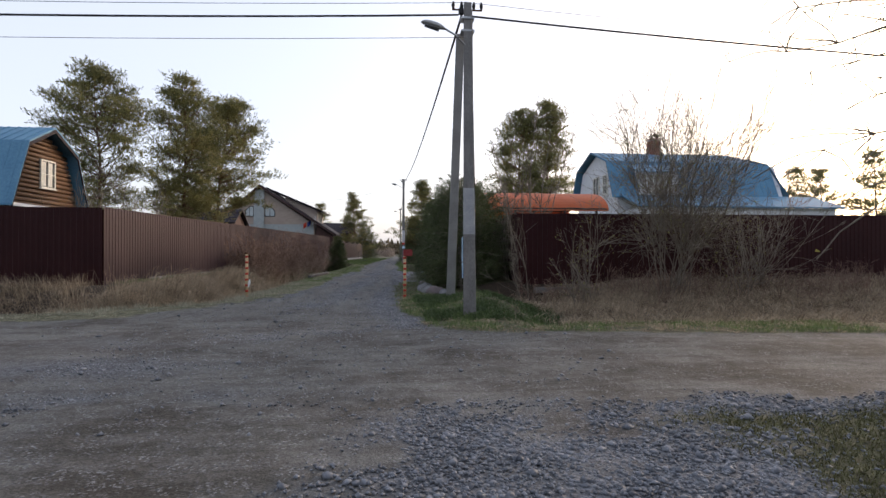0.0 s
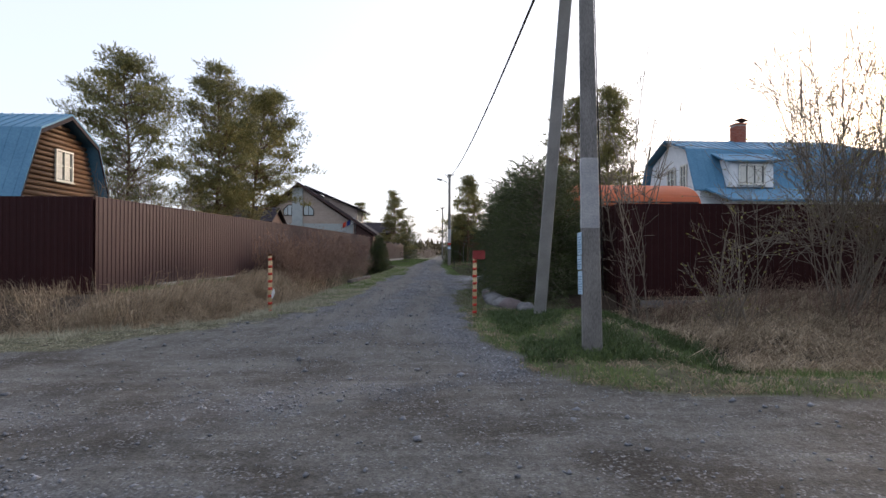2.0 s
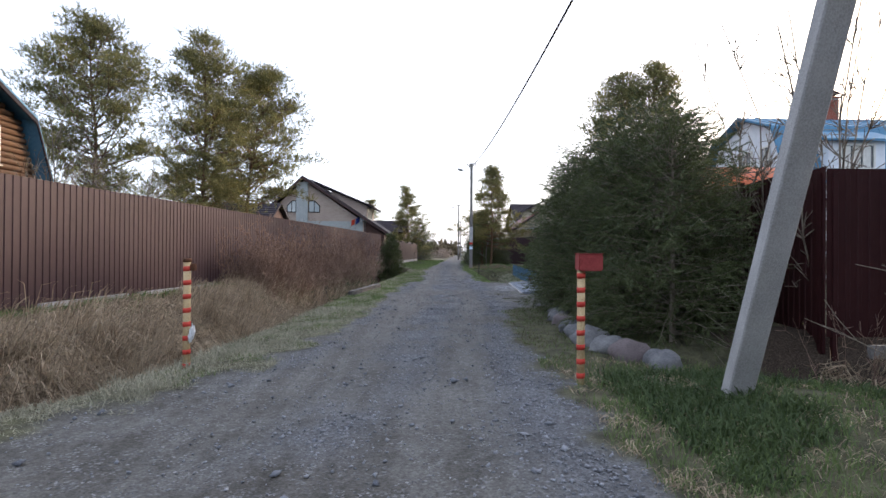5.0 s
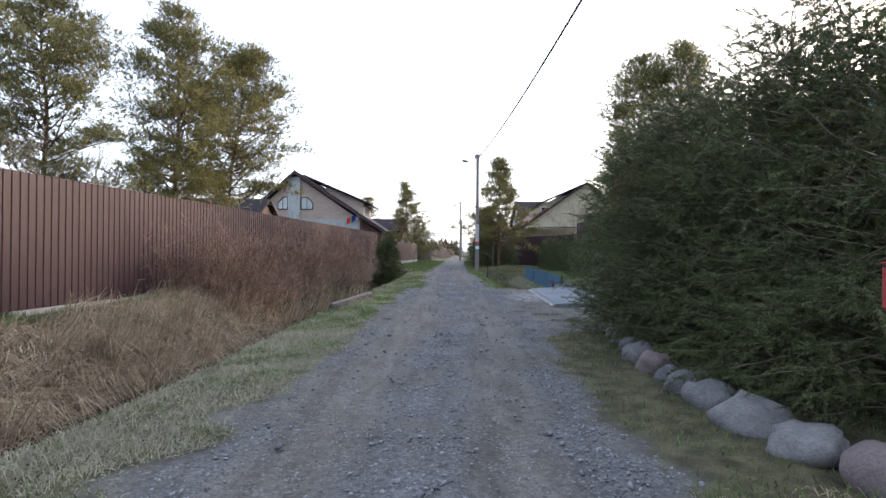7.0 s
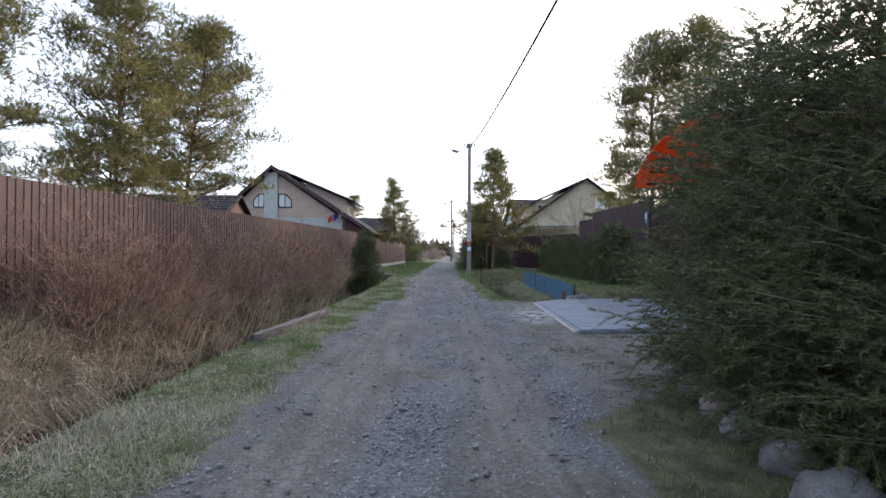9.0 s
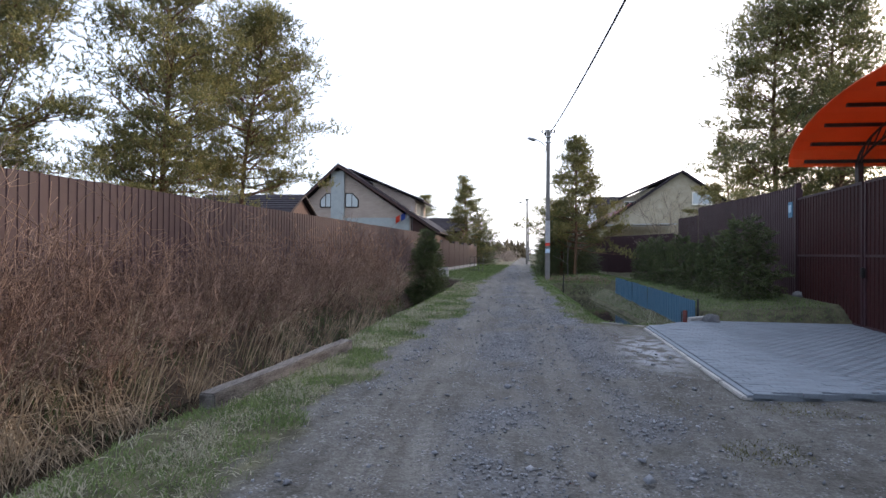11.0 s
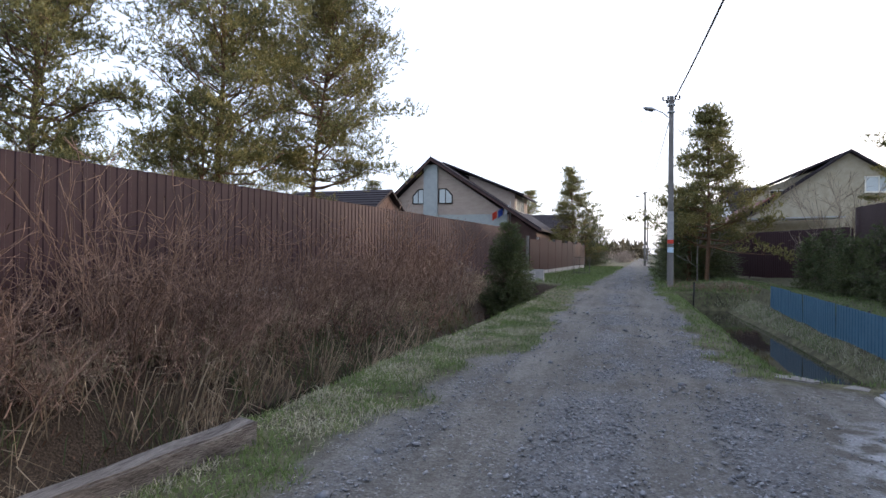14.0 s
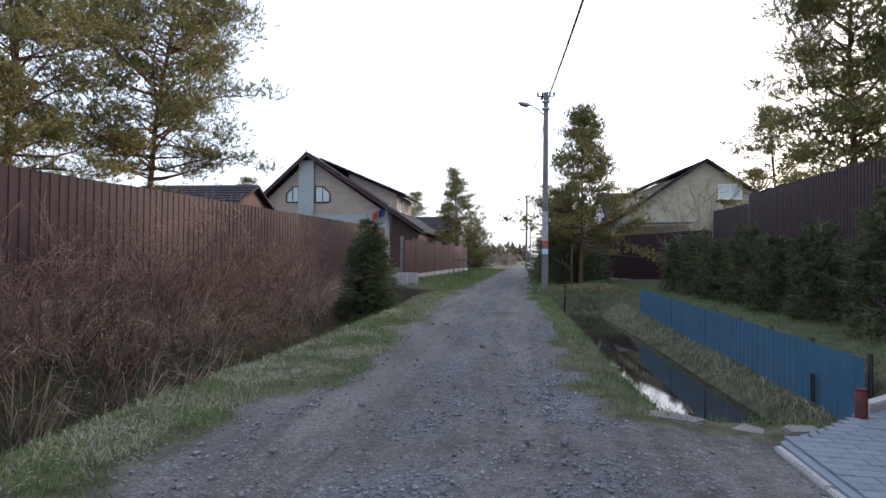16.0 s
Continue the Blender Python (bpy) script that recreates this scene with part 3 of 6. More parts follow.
def gate():
    g = tagged(empty("metal_gate", pose(5.52, 28.05, 0.15)), "maroon sheet-steel double driveway gate in square-tube frame, closed", "gate")
    turn = math.degrees(math.atan2(34.6 - 28.05, 6.44 - 5.52))
    L = math.hypot(34.6 - 28.05, 6.44 - 5.52)
    m = pose(0, 0, 0, 0, 0, turn)
    for u, tall in ((0.0, 3.0), (L, 3.22)):
        ob = part("gate_post", box(u - 0.06, u + 0.06, -0.06, 0.06, -0.35, tall, 0.008), M_FENCE, g)
        ob.matrix_basis = m
    for k in range(2):
        u0 = 0.08 + k * (L / 2 - 0.02)
        u1 = u0 + L / 2 - 0.1
        bm = bmesh.new()
        for x0, x1, z0, z1 in ((u0, u0 + 0.05, 0.05, 2.85), (u1 - 0.05, u1, 0.05, 2.85), (u0 + 0.05, u1 - 0.05, 0.05, 0.1), (u0 + 0.05, u1 - 0.05, 2.8, 2.85), (u0 + 0.05, u1 - 0.05, 1.4, 1.45)):
            box(x0, x1, -0.02, 0.03, z0, z1, bm=bm)
        leaf = part("gate_frame", bm, M_FENCE, g)
        leaf.matrix_basis = m
        me = sheet_mesh("gate_sheet", u1 - u0 - 0.1, 2.7, M_FENCE_R)
        ob = new("gate_sheet", me)
        ob.parent = g
        ob.matrix_basis = m @ pose(u1 - 0.05, -0.025 + 0.03, 0.1, 0, 0, 180)
    part("lock_box", box(L / 2 - 0.1, L / 2 - 0.02, 0.04, 0.1, 1.0, 1.2, 0.01), M_BLACK, g).matrix_basis = m
    part("hinge_box", box(0.02, 0.1, 0.06, 0.11, 2.25, 2.55, 0.01), M_BLACK, g).matrix_basis = m
    part("intercom", box(0.02, 0.14, 0.06, 0.1, 1.15, 1.4, 0.01), M_PAINT_G, g, "pale scuffed intercom plate").matrix_basis = m
    s = tagged(part("house_sign", box(-0.14, 0.14, -0.012, 0.012, -0.2, 0.2, 0.004), M_BLUE_ROOF), "small blue house number plate on the fence", "sign")
    s.matrix_basis = pose(6.5, 35.05, 2.75, 0, 0, turn)
    part("plate_border", box(-0.1, 0.1, -0.002, 0.002, -0.07, 0.12), M_PAPER, s).matrix_basis = pose(0, 0.018, 0)


gate()


# ---- poles and wires ----
def trapezoid_pole(z0, z1, w0, w1, lean=(0, 0)):
    bm = bmesh.new()
    rows = []
    steps = 9
    for k in range(steps + 1):
        s = k / steps
        w = w0 + (w1 - w0) * s
        cx, cy, z = lean[0] * s, lean[1] * s, z0 + (z1 - z0) * s
        j = 0.002
        rows.append([bm.verts.new((cx + u * w + random.uniform(-j, j), cy + v * w, z)) for u, v in ((-0.5, -0.36), (-0.44, -0.42), (0.44, -0.42), (0.5, -0.36), (0.36, 0.36), (0.3, 0.42), (-0.3, 0.42), (-0.36, 0.36))])
    for a, b in zip(rows, rows[1:]):
        for i in range(8):
            bm.faces.new((a[i], a[(i + 1) % 8], b[(i + 1) % 8], b[i]))
    bm.faces.new(rows[-1])
    bm.faces.new(rows[0][::-1])
    return bm


def lamp_head(parent, x, y, z, aim):
    """A street light on a short bracket, reaching towards the plan direction aim."""
    d = Vector((aim[0], aim[1], 0)).normalized()
    arm = part("lamp_arm", tube([(x, y, z - 0.35), (x + d.x * 0.25, y + d.y * 0.25, z - 0.12), (x + d.x * 0.5, y + d.y * 0.5, z)], 0.022, 8), M_STEEL, parent)
    bm = bmesh.new()
    bmesh.ops.create_uvsphere(bm, u_segments=16, v_segments=10, radius=1)
    for v in bm.verts:
        t = (v.co.x + 1) / 2
        v.co.y *= 0.55 + 0.45 * t
        if v.co.z < 0:
            v.co.z *= 0.35
    head = part("lamp_housing", bm, M_PAINT_G, parent)
    head.matrix_basis = pose(x + d.x * 0.72, y + d.y * 0.72, z + 0.03, 0, -12, math.degrees(math.atan2(d.y, d.x))) @ Matrix.Diagonal((0.27, 0.12, 0.09, 1))
    for f in head.data.polygons:
        f.use_smooth = True
    glass = part("lamp_glass", tube([(x + d.x * 0.6, y + d.y * 0.6, z - 0.03), (x + d.x * 0.9, y + d.y * 0.9, z + 0.04)], [0.06, 0.05], 8), M_GLASS, parent)


def fittings(parent, x, y, z, top):
    for k, h in enumerate((0.35, 0.62)):
        part("steel_band", prism([(x - 0.14, y - 0.13), (x + 0.14, y - 0.13), (x + 0.14, y + 0.13), (x - 0.14, y + 0.13)], "z", top - h - 0.02, top - h + 0.02), M_STEEL, parent)
    part("cross_arm", tube([(x - 0.32, y, top - 0.14), (x + 0.32, y, top - 0.14)], 0.02, 6), M_RUST, parent)
    for dx in (-0.3, -0.12, 0.14, 0.3):
        part("insulator", tube([(x + dx, y - 0.02, top - 0.14), (x + dx, y - 0.02, top - 0.06), (x + dx, y - 0.02, top + 0.02)], [0.022, 0.04, 0.02], 8), M_BLACK, parent)
    part("cable_clamp", box(x - 0.2, x - 0.1, y - 0.18, y - 0.08, top - 0.3, top - 0.16, 0.015), M_BLACK, parent)


def poles():
    px, py = 1.63, 10.75
    p = tagged(empty("utility_pole", pose(px, py, 0)), "weathered concrete utility pole with street lamp, strut and faded notices", "utility pole")
    part("pole_shaft", trapezoid_pole(-0.6, 6.62, 0.27, 0.17, lean=(0.02, 0.52)), M_CONC_D, p)
    sleeve = trapezoid_pole(0, 0.95, 0.246, 0.233, lean=(0.0026, 0.068))
    part("painted_band", sleeve, M_PAINT_G, p, "flaking pale grey paint band").matrix_basis = pose(0.006, 0.166, 1.7)
    part("strut", trapezoid_pole(-0.15, 6.05, 0.235, 0.185, lean=(-0.085, -2.62)), M_CONC, p, "pale concrete leaning strut").matrix_basis = pose(-0.01, 3.41, 0)
    fittings(p, 0.02, 0.52, 0, 6.62)
    lamp_head(p, 0.0, 0.4, 6.0, (-1, -0.12))
    part("drop_cable", tube([(0.1, 0.36, 6.4), (0.1, 0.22, 4.5), (0.12, 0.08, 2.6), (0.135, -0.06, 0.8)], 0.008, 5), M_BLACK, p)
    for z0, h, off in ((1.34, 0.3, 0.0), (1.14, 0.19, 0.015), (0.81, 0.31, -0.01)):
        n = tagged(part("notice", box(-0.095, 0.095, -0.002, 0.002, 0, h), M_PAPER), "faded bluish paper notice taped to the concrete pole", "notice", "notices on the pole")
        n.matrix_basis = pose(px - 0.131 + 0.0045 * z0, py + 0.0432 + 0.072 * z0 + off, z0, 0, 0, -90) @ pose(0, 0, 0, 0, -3.6, 0)
        for k in range(int(h / 0.035) - 1):
            wide = 0.078 if k % 4 else 0.05
            part("print_line", box(-wide, wide, -0.001, 0.001, 0, 0.012), M_INK, n).matrix_basis = pose(0, -0.004, 0.03 + k * 0.033)
    # the next poles down the lane
    for i, (x, y, top) in enumerate(((1.3, 47.3, 7.7), (1.9, 86.0, 8.2), (4.0, 128.0, 8.2))):
        g = ground_at(x, y)
        q = tagged(empty("utility_pole", pose(x, y, 0)), "grey concrete utility pole with a street lamp beside the lane", "utility pole")
        part("pole_shaft", trapezoid_pole(g - 0.6, top, 0.25, 0.17), M_CONC_D, q)
        fittings(q, 0, 0, 0, top)
        lamp_head(q, -0.08, -0.05, top - 0.5, (-1, -0.1))
        if i == 0:
            for z0, z1, m, l in ((1.95, 2.1, M_RED, "red painted ring"), (1.6, 1.95, M_PAPER, "pale torn notice ring"), (2.1, 3.2, M_PAINT_G, "pale paint band")):
                part("painted_band", trapezoid_pole(z0, z1, 0.232, 0.226), m, q, l)


def wire(label, a, b, sag, r, name="overhead_cable"):
    a, b = Vector(a), Vector(b)
    pts = []
    for k in range(25):
        s = k / 24
        p = a.lerp(b, s)
        p.z -= sag * 4 * s * (1 - s)
        pts.append(p)
    tagged(part(name, tube(pts, r, 5), M_BLACK), label, "cable", "overhead cables")


poles()
wire("thick black overhead cable sagging along the cross road", (1.45, 11.2, 6.34), (-40, 11.0, 6.4), 0.65, 0.022)
wire("thick black overhead cable sagging along the cross road", (1.7, 11.2, 6.32), (42, 10.4, 6.0), 0.65, 0.022)
wire("thick black overhead cable strung down the lane", (1.55, 11.25, 6.42), (1.42, 47.2, 7.58), 0.53, 0.027)
wire("thick black overhead cable strung down the lane", (1.42, 47.3, 7.55), (1.9, 86, 8.0), 0.6, 0.02)
wire("thick black overhead cable strung down the lane", (1.9, 86, 8.0), (4.0, 128, 8.0), 0.6, 0.02)
wire("thin overhead wire along the cross road", (1.55, 11.1, 5.83), (-40, 11.0, 5.95), 0.6, 0.006)
wire("thin overhead wire along the cross road", (1.5, 11.2, 6.6), (-40, 11.0, 6.7), 0.65, 0.006)
wire("thin overhead wire along the cross road", (1.75, 11.2, 6.6), (40, 10.0, 7.2), 0.9, 0.006)
wire("thin service wire from the far pole", (1.2, 47.2, 7.2), (-14.5, 66.6, 7.5), 0.8, 0.008)


# ---- marker posts ----
def marker(x, y, z0, top, label, with_box):
    p = tagged(empty("marker_post", pose(x, y, 0)), label, "marker post")
    r = 0.041
    h = top - z0
    part("post", tube([(0, 0, z0 - 0.15), (0, 0, top)], r, 14), M_BEIGE, p)
    n = 8
    for k in range(n):
        z = z0 + h * (k + 0.35) / n
        bm = tube([(0, 0, z), (0, 0, z + 0.055)], r + 0.003, 14)
        for v in bm.verts:
            v.co.z += v.co.x * 0.07 + v.co.y * 0.05
        part("red_stripe", bm, M_RED, p)
    if with_box:
        bx = part("mail_box", box(-0.043, 0.205, -0.09, 0.09, top - 0.02, top + 0.155, 0.012), M_BOXRED, p, "dull red box")
        part("lid", box(-0.045, 0.207, -0.092, 0.092, top + 0.155, top + 0.163, 0.003), M_BOXRED, bx)
    else:
        part("rusty_cap", tube([(0, 0, top), (0, 0, top + 0.04)], r + 0.008, 14), M_RUST, p)
        part("hook", box(0.04, 0.1, -0.03, 0.03, top - 0.1, top - 0.02, 0.008), M_RUST, p)


marker(0.45, 14.85, 0.05, 1.24, "red and cream striped marker post carrying a dull red box", True)
marker(-3.93, 15.44, 0.0, 1.27, "red and cream striped marker post with a rusty cap", False)


# ---- timber, boulders, sheet, water, driveway ----
def timber():
    a, b = Vector((-3.6, 25.05, 0)), Vector((-3.1, 27.95, 0))
    L = (b - a).length
    bm = box(0, L, -0.09, 0.09, 0, 0.19)
    bmesh.ops.subdivide_edges(bm, edges=[e for e in bm.edges if abs((e.verts[0].co - e.verts[1].co).x) > 1], cuts=14)
    bmesh.ops.bevel(bm, geom=[e for e in bm.edges if len(e.link_faces) == 2 and e.calc_face_angle(0) > 1], offset=0.014, segments=2, affect="EDGES")
    for v in bm.verts:
        n = noise.noise_vector(v.co * 2.2)
        v.co += Vector((0, n.y * 0.02, n.z * 0.018))
    ob = tagged(part("timber_beam", bm, M_WOOD), "weathered squared timber beam lying on the grass verge", "timber")
    za, zb = float(rise(a.y)), float(rise(b.y)) + 0.04
    ob.matrix_basis = pose(a.x, a.y, za - 0.05, 0, -math.degrees(math.atan2(zb - za, L)), math.degrees(math.atan2(b.y - a.y, b.x - a.x)))


timber()


def boulder(x, y, s, seed, tint=None):
    bm = bmesh.new()
    bmesh.ops.create_icosphere(bm, subdivisions=3, radius=1)
    for v in bm.verts:
        d = v.co.normalized()
        n = noise.noise(d * 1.3 + Vector((seed * 3.1, 0, 0))) * 0.34 + abs(noise.noise(d * 2.6 + Vector((0, seed, 0)))) * 0.22 + noise.noise(d * 7 + Vector((0, seed, 0))) * 0.04
        v.co = d * (1 + n)
    for f in bm.faces:
        f.smooth = True
    ob = tagged(part("boulder", bm, tint or M_BOULDER), "rounded grey granite boulder edging the spruce hedge", "boulder", "boulders along the hedge")
    random.seed(seed)
    x += 0.09
    s *= 0.84
    ob.matrix_basis = pose(x, y, ground_at(x, y) + s * 0.2, random.uniform(-10, 10), random.uniform(-10, 10), random.uniform(0, 360)) @ Matrix.Diagonal((s * 0.95, s * 0.78, s * 0.68, 1))


M_BOULDER_P = mat("pink_granite", (0.1, 0.082, 0.084), (0.24, 0.2, 0.2), 0.85, 0, 3.5, 0.4, 60, obj=0.4)
stone_row = [(1.6, 15.75, 0.3), (1.35, 16.1, 0.34), (1.18, 16.55, 0.3), (1.12, 17.1, 0.34), (1.1, 17.7, 0.3), (1.12, 18.2, 0.27), (1.18, 18.7, 0.22), (1.2, 19.15, 0.3), (1.26, 19.75, 0.32), (1.36, 20.3, 0.24), (1.48, 20.9, 0.27), (1.55, 21.5, 0.27), (1.62, 22.1, 0.24), (1.75, 22.7, 0.22)]
for i, (x, y, s) in enumerate(stone_row):
    boulder(x, y, s, i + 1, M_BOULDER_P if i in (1, 7, 11) else None)
boulder(6.25, 34.35, 0.17, 33)


def retaining_sheet():
    s = tagged(empty("retaining_sheet", pose(3.2, 32.2, 0)), "blue ribbed steel sheets holding back the raised lawn", "retaining wall")
    run = Vector((0.4, 10.2))
    turn = math.degrees(math.atan2(run.y, run.x))
    n = 9
    L = run.length
    me = sheet_mesh("blue_sheet", L / n + 0.02, 0.82, M_BLUE_SHEET, 0.007)
    for k in range(n):
        p = run * ((k + 1) / n)
        ob = new("blue_sheet", me)
        ob.parent = s
        ob.matrix_basis = pose(p.x + random.uniform(-0.008, 0.008), p.y, -0.22 + 0.05 * k / n + random.uniform(-0.008, 0.008), random.uniform(-1.2, 1.2), random.uniform(-0.4, 0.4), turn + 180)
    for k in range(n + 2):
        q = run * (k / (n + 1))
        part("stake", tube([(q.x + 0.05, q.y, -0.5), (q.x + 0.05, q.y, 0.63)], 0.022, 6), M_BLACK, s)
    part("dark_slot", box(-0.035, -0.03, 0.75, 0.83, -0.02, 0.28), M_BLACK, s)


retaining_sheet()
red = tagged(empty("iron_stub", pose(2.78, 31.55, 0)), "short red painted iron pipe stub at the driveway corner", "post")
part("pipe", tube([(0, 0, 0.0), (0, 0, 0.44)], 0.045, 12), M_RUSTRED, red)
part("pipe_cap", tube([(0, 0, 0.44), (0, 0, 0.455)], [0.048, 0.035], 12), M_RUSTRED, red)
boulder(3.25, 31.75, 0.24, 35)

bm = prism([(1.5, 32.3), (1.9, 31.9), (3.2, 32.1), (3.3, 44.9), (1.4, 45.0), (1.4, 38)], "z", -0.5, -0.37)
tagged(part("water", bm, M_WATER), "still dark ditch water reflecting the sky", "water", kind="structure")
bm = prism([(-5.5, 16), (-4.1, 16), (-4.1, 23.6), (-3.65, 28.4), (-3.25, 35), (-3.1, 43), (-4.4, 43), (-4.6, 35), (-5.0, 28.4), (-5.4, 23)], "z", -0.7, -0.43)
tagged(part("water", bm, M_WATER), "dark shallow water in the overgrown ditch", "water", kind="structure")


def slab(points, z, thick, label, seed):
    random.seed(seed)
    bm = prism([(x + random.uniform(-0.03, 0.03), y + random.uniform(-0.03, 0.03)) for x, y in points], "z", z - thick, z)
    bmesh.ops.bevel(bm, geom=bm.edges[:], offset=0.015, segments=2, affect="EDGES")
    tagged(part("concrete_slab", bm, M_CONC_D), label, "slab", "broken kerb slabs")


slab([(1.12, 31.52), (1.45, 31.36), (1.58, 31.5), (1.4, 31.66), (1.18, 31.72)], 0.17, 0.14, "broken pale concrete slab at the ditch edge", 3)
slab([(1.68, 31.34), (1.9, 31.22), (2.0, 31.36), (1.84, 31.5)], 0.15, 0.14, "broken pale concrete slab at the ditch edge", 4)
slab([(2.08, 31.2), (2.34, 31.26), (2.36, 31.42), (2.2, 31.46), (2.06, 31.36)], 0.17, 0.14, "broken pale concrete slab at the ditch edge", 5)


def culvert():
    c = tagged(empty("culvert", pose(2.35, 45.3, 0)), "dark culvert pipe under an earth crossing at the ditch end", "culvert")
    bm = bmesh.new()
    n, r0, r1 = 20, 0.26, 0.29
    rows = [[bm.verts.new((r * math.cos(2 * math.pi * k / n), y, -0.3 + r * math.sin(2 * math.pi * k / n))) for k in range(n)] for r, y in ((r1, 0.6), (r1, -0.25), (r0, -0.25), (r0, 0.6))]
    for a, b in zip(rows, rows[1:] + rows[:1]):
        for k in range(n):
            bm.faces.new((a[k], a[(k + 1) % n], b[(k + 1) % n], b[k]))
    bmesh.ops.recalc_face_normals(bm, faces=bm.faces[:])
    part("pipe", bm, M_FRAME_D, c)


culvert()


def driveway():
    corners = [Vector((1.6, 26.0)), Vector((1.86, 30.9)), Vector((6.3, 34.4)), Vector((5.45, 26.6))]
    d = tagged(empty("driveway", pose(1.6, 26.0, 0)), "grey concrete paver driveway in front of the gate", "driveway", kind="structure")
    bm = bmesh.new()
    low = [bm.verts.new((c.x - 1.6, c.y - 26.0, 0.02)) for c in corners]
    top = [bm.verts.new((c.x - 1.6, c.y - 26.0, float(rise(c.y)) + 0.06)) for c in corners]
    bm.faces.new(top[::-1])
    bm.faces.new(low)
    for i in range(4):
        bm.faces.new((low[i], top[i], top[(i + 1) % 4], low[(i + 1) % 4]))
    part("bed", bm, M_PAVER, d)
    uy = (corners[1] - corners[0]).normalized()
    ux = Vector((uy.y, -uy.x))
    a, w = 0.2, 0.1
    bm = box(0.003, a - 0.003, 0.003, w - 0.003, 0, 0.05)
    bmesh.ops.bevel(bm, geom=[e for e in bm.edges if e.verts[0].co.z > 0.04 and e.verts[1].co.z > 0.04], offset=0.004, segments=1, affect="EDGES")
    me = bpy.data.meshes.new("paver")
    bm.to_mesh(me)
    bm.free()
    me.materials.append(M_PAVER)
    bm = box(0.003, a / 2 - 0.003, 0.003, w - 0.003, 0, 0.05)
    half = bpy.data.meshes.new("paver")
    bm.to_mesh(half)
    bm.free()
    half.materials.append(M_PAVER)

    def inside(p):
        s = None
        for i in range(4):
            e, f = corners[i], corners[(i + 1) % 4]
            c = (f - e).cross(p - e)
            if c > 0:
                return False
        return True
    turn = math.degrees(math.atan2(ux.y, ux.x))
    count = 0
    rest_v, rest_f = [], []
    unit_box = np.array([[u, v, h] for h in (0, 0.05) for u, v in ((0.003, 0.003), (a - 0.003, 0.003), (a - 0.003, w - 0.003), (0.003, w - 0.003))])
    quads = np.array([[4, 5, 6, 7], [0, 1, 5, 4], [1, 2, 6, 5], [2, 3, 7, 6], [3, 0, 4, 7]])
    for i in range(-1, 27):
        for j in range(-6, 92):
            first = i == -1 and j % 2
            o = Vector((1.66, 26.0)) + ux * ((i * a + (j % 2) * a / 2) if not first else 0.0) + uy * (j * w)
            wide = a / 2 if first else a
            if (i >= 0 or first) and inside(o + ux * wide / 2 + uy * w / 2):
                z = float(rise(o.y)) + 0.03 + random.uniform(-0.002, 0.002)
                m = pose(o.x - 1.6, o.y - 26.0, z, random.uniform(-0.4, 0.4), random.uniform(-0.4, 0.4), turn)
                if count < 300:
                    ob = new("paver", half if first else me)
                    ob.parent = d
                    ob.matrix_basis = m
                else:
                    rest_f.append(quads + 8 * len(rest_v))
                    rest_v.append(np.array([m @ Vector(p) for p in unit_box]))
                count += 1
    rest = soup("pavers", np.concatenate(rest_v), np.concatenate(rest_f), M_PAVER_FAR, d)
    tagged(rest, kind="stuff")
    for p, q in ((corners[1].lerp(corners[2], 0.24), corners[2]), (corners[0], corners[1])):
        n = 7
        for k in range(n):
            u, v = p.lerp(q, k / n), p.lerp(q, (k + 0.98) / n)
            L = (v - u).length
            hi = 0.045 if p is corners[0] else 0.15
            ob = part("kerb", box(0, L, -0.05, 0.05, 0, hi, 0.01), M_CONC, d)
            ob.matrix_basis = pose(u.x - 1.6, u.y - 26.0, float(rise(u.y)), 0, 0, math.degrees(math.atan2((v - u).y, (v - u).x)))


# ---- carport ----
def carport():
    """A vaulted translucent roof whose axis runs away from the lane."""
    c = tagged(empty("carport", pose(0, 0, 0)), "arched carport roof of orange polycarbonate on steel trusses", "carport")
    cy, half, base, crest, x0, x1 = 29.0, 3.05, 3.65, 1.12, 4.95, 11.0
    n = 22
    arc = [(cy - half * math.cos(math.pi * k / n), base - 0.25 + crest * math.sin(math.pi * k / n)) for k in range(n + 1)]
    outer = [(y, z) for y, z in arc] + [(y, z - 0.012) for y, z in arc[::-1]]
    part("roof_sheet", prism(outer, "x", x0, x1), M_POLY, c)
    for k in range(1, n, 2):
        y, z = arc[k]
        part("purlin", box(x0 + 0.3, x1 - 0.1, y - 0.03, y + 0.03, z - 0.1, z - 0.035), M_FRAME_D, c)
    for x in (x0 + 1.3, x0 + 3.8, x1 - 0.6):
        for drop in (0.13, 0.45):
            part("truss_chord", tube([(x, y, z - drop * (0.35 + 0.65 * math.sin(math.pi * k / n))) for k, (y, z) in enumerate(arc)], 0.025, 5), M_FRAME_D, c)
        for k in range(1, n):
            (y, z), (y2, z2) = arc[k], arc[k + 1]
            f = lambda j: 0.35 + 0.65 * math.sin(math.pi * j / n)
            part("truss_web", tube([(x, y, z - 0.13 * f(k)), (x, y2, z2 - 0.45 * f(k + 1))], 0.014, 4), M_FRAME_D, c)
        for y in (cy - half + 0.1, cy + half - 0.1):
            part("column", box(x - 0.05, x + 0.05, y - 0.05, y + 0.05, ground_at(x, y) - 0.1, base - 0.2), M_FRAME_D, c)
    b = tagged(part("hanging_banner", box(6.45, 6.95, 28.7, 28.72, 3.35, 3.95, 0.004), M_RED), "crimson cloth banner hanging from the carport truss", "banner")


carport()


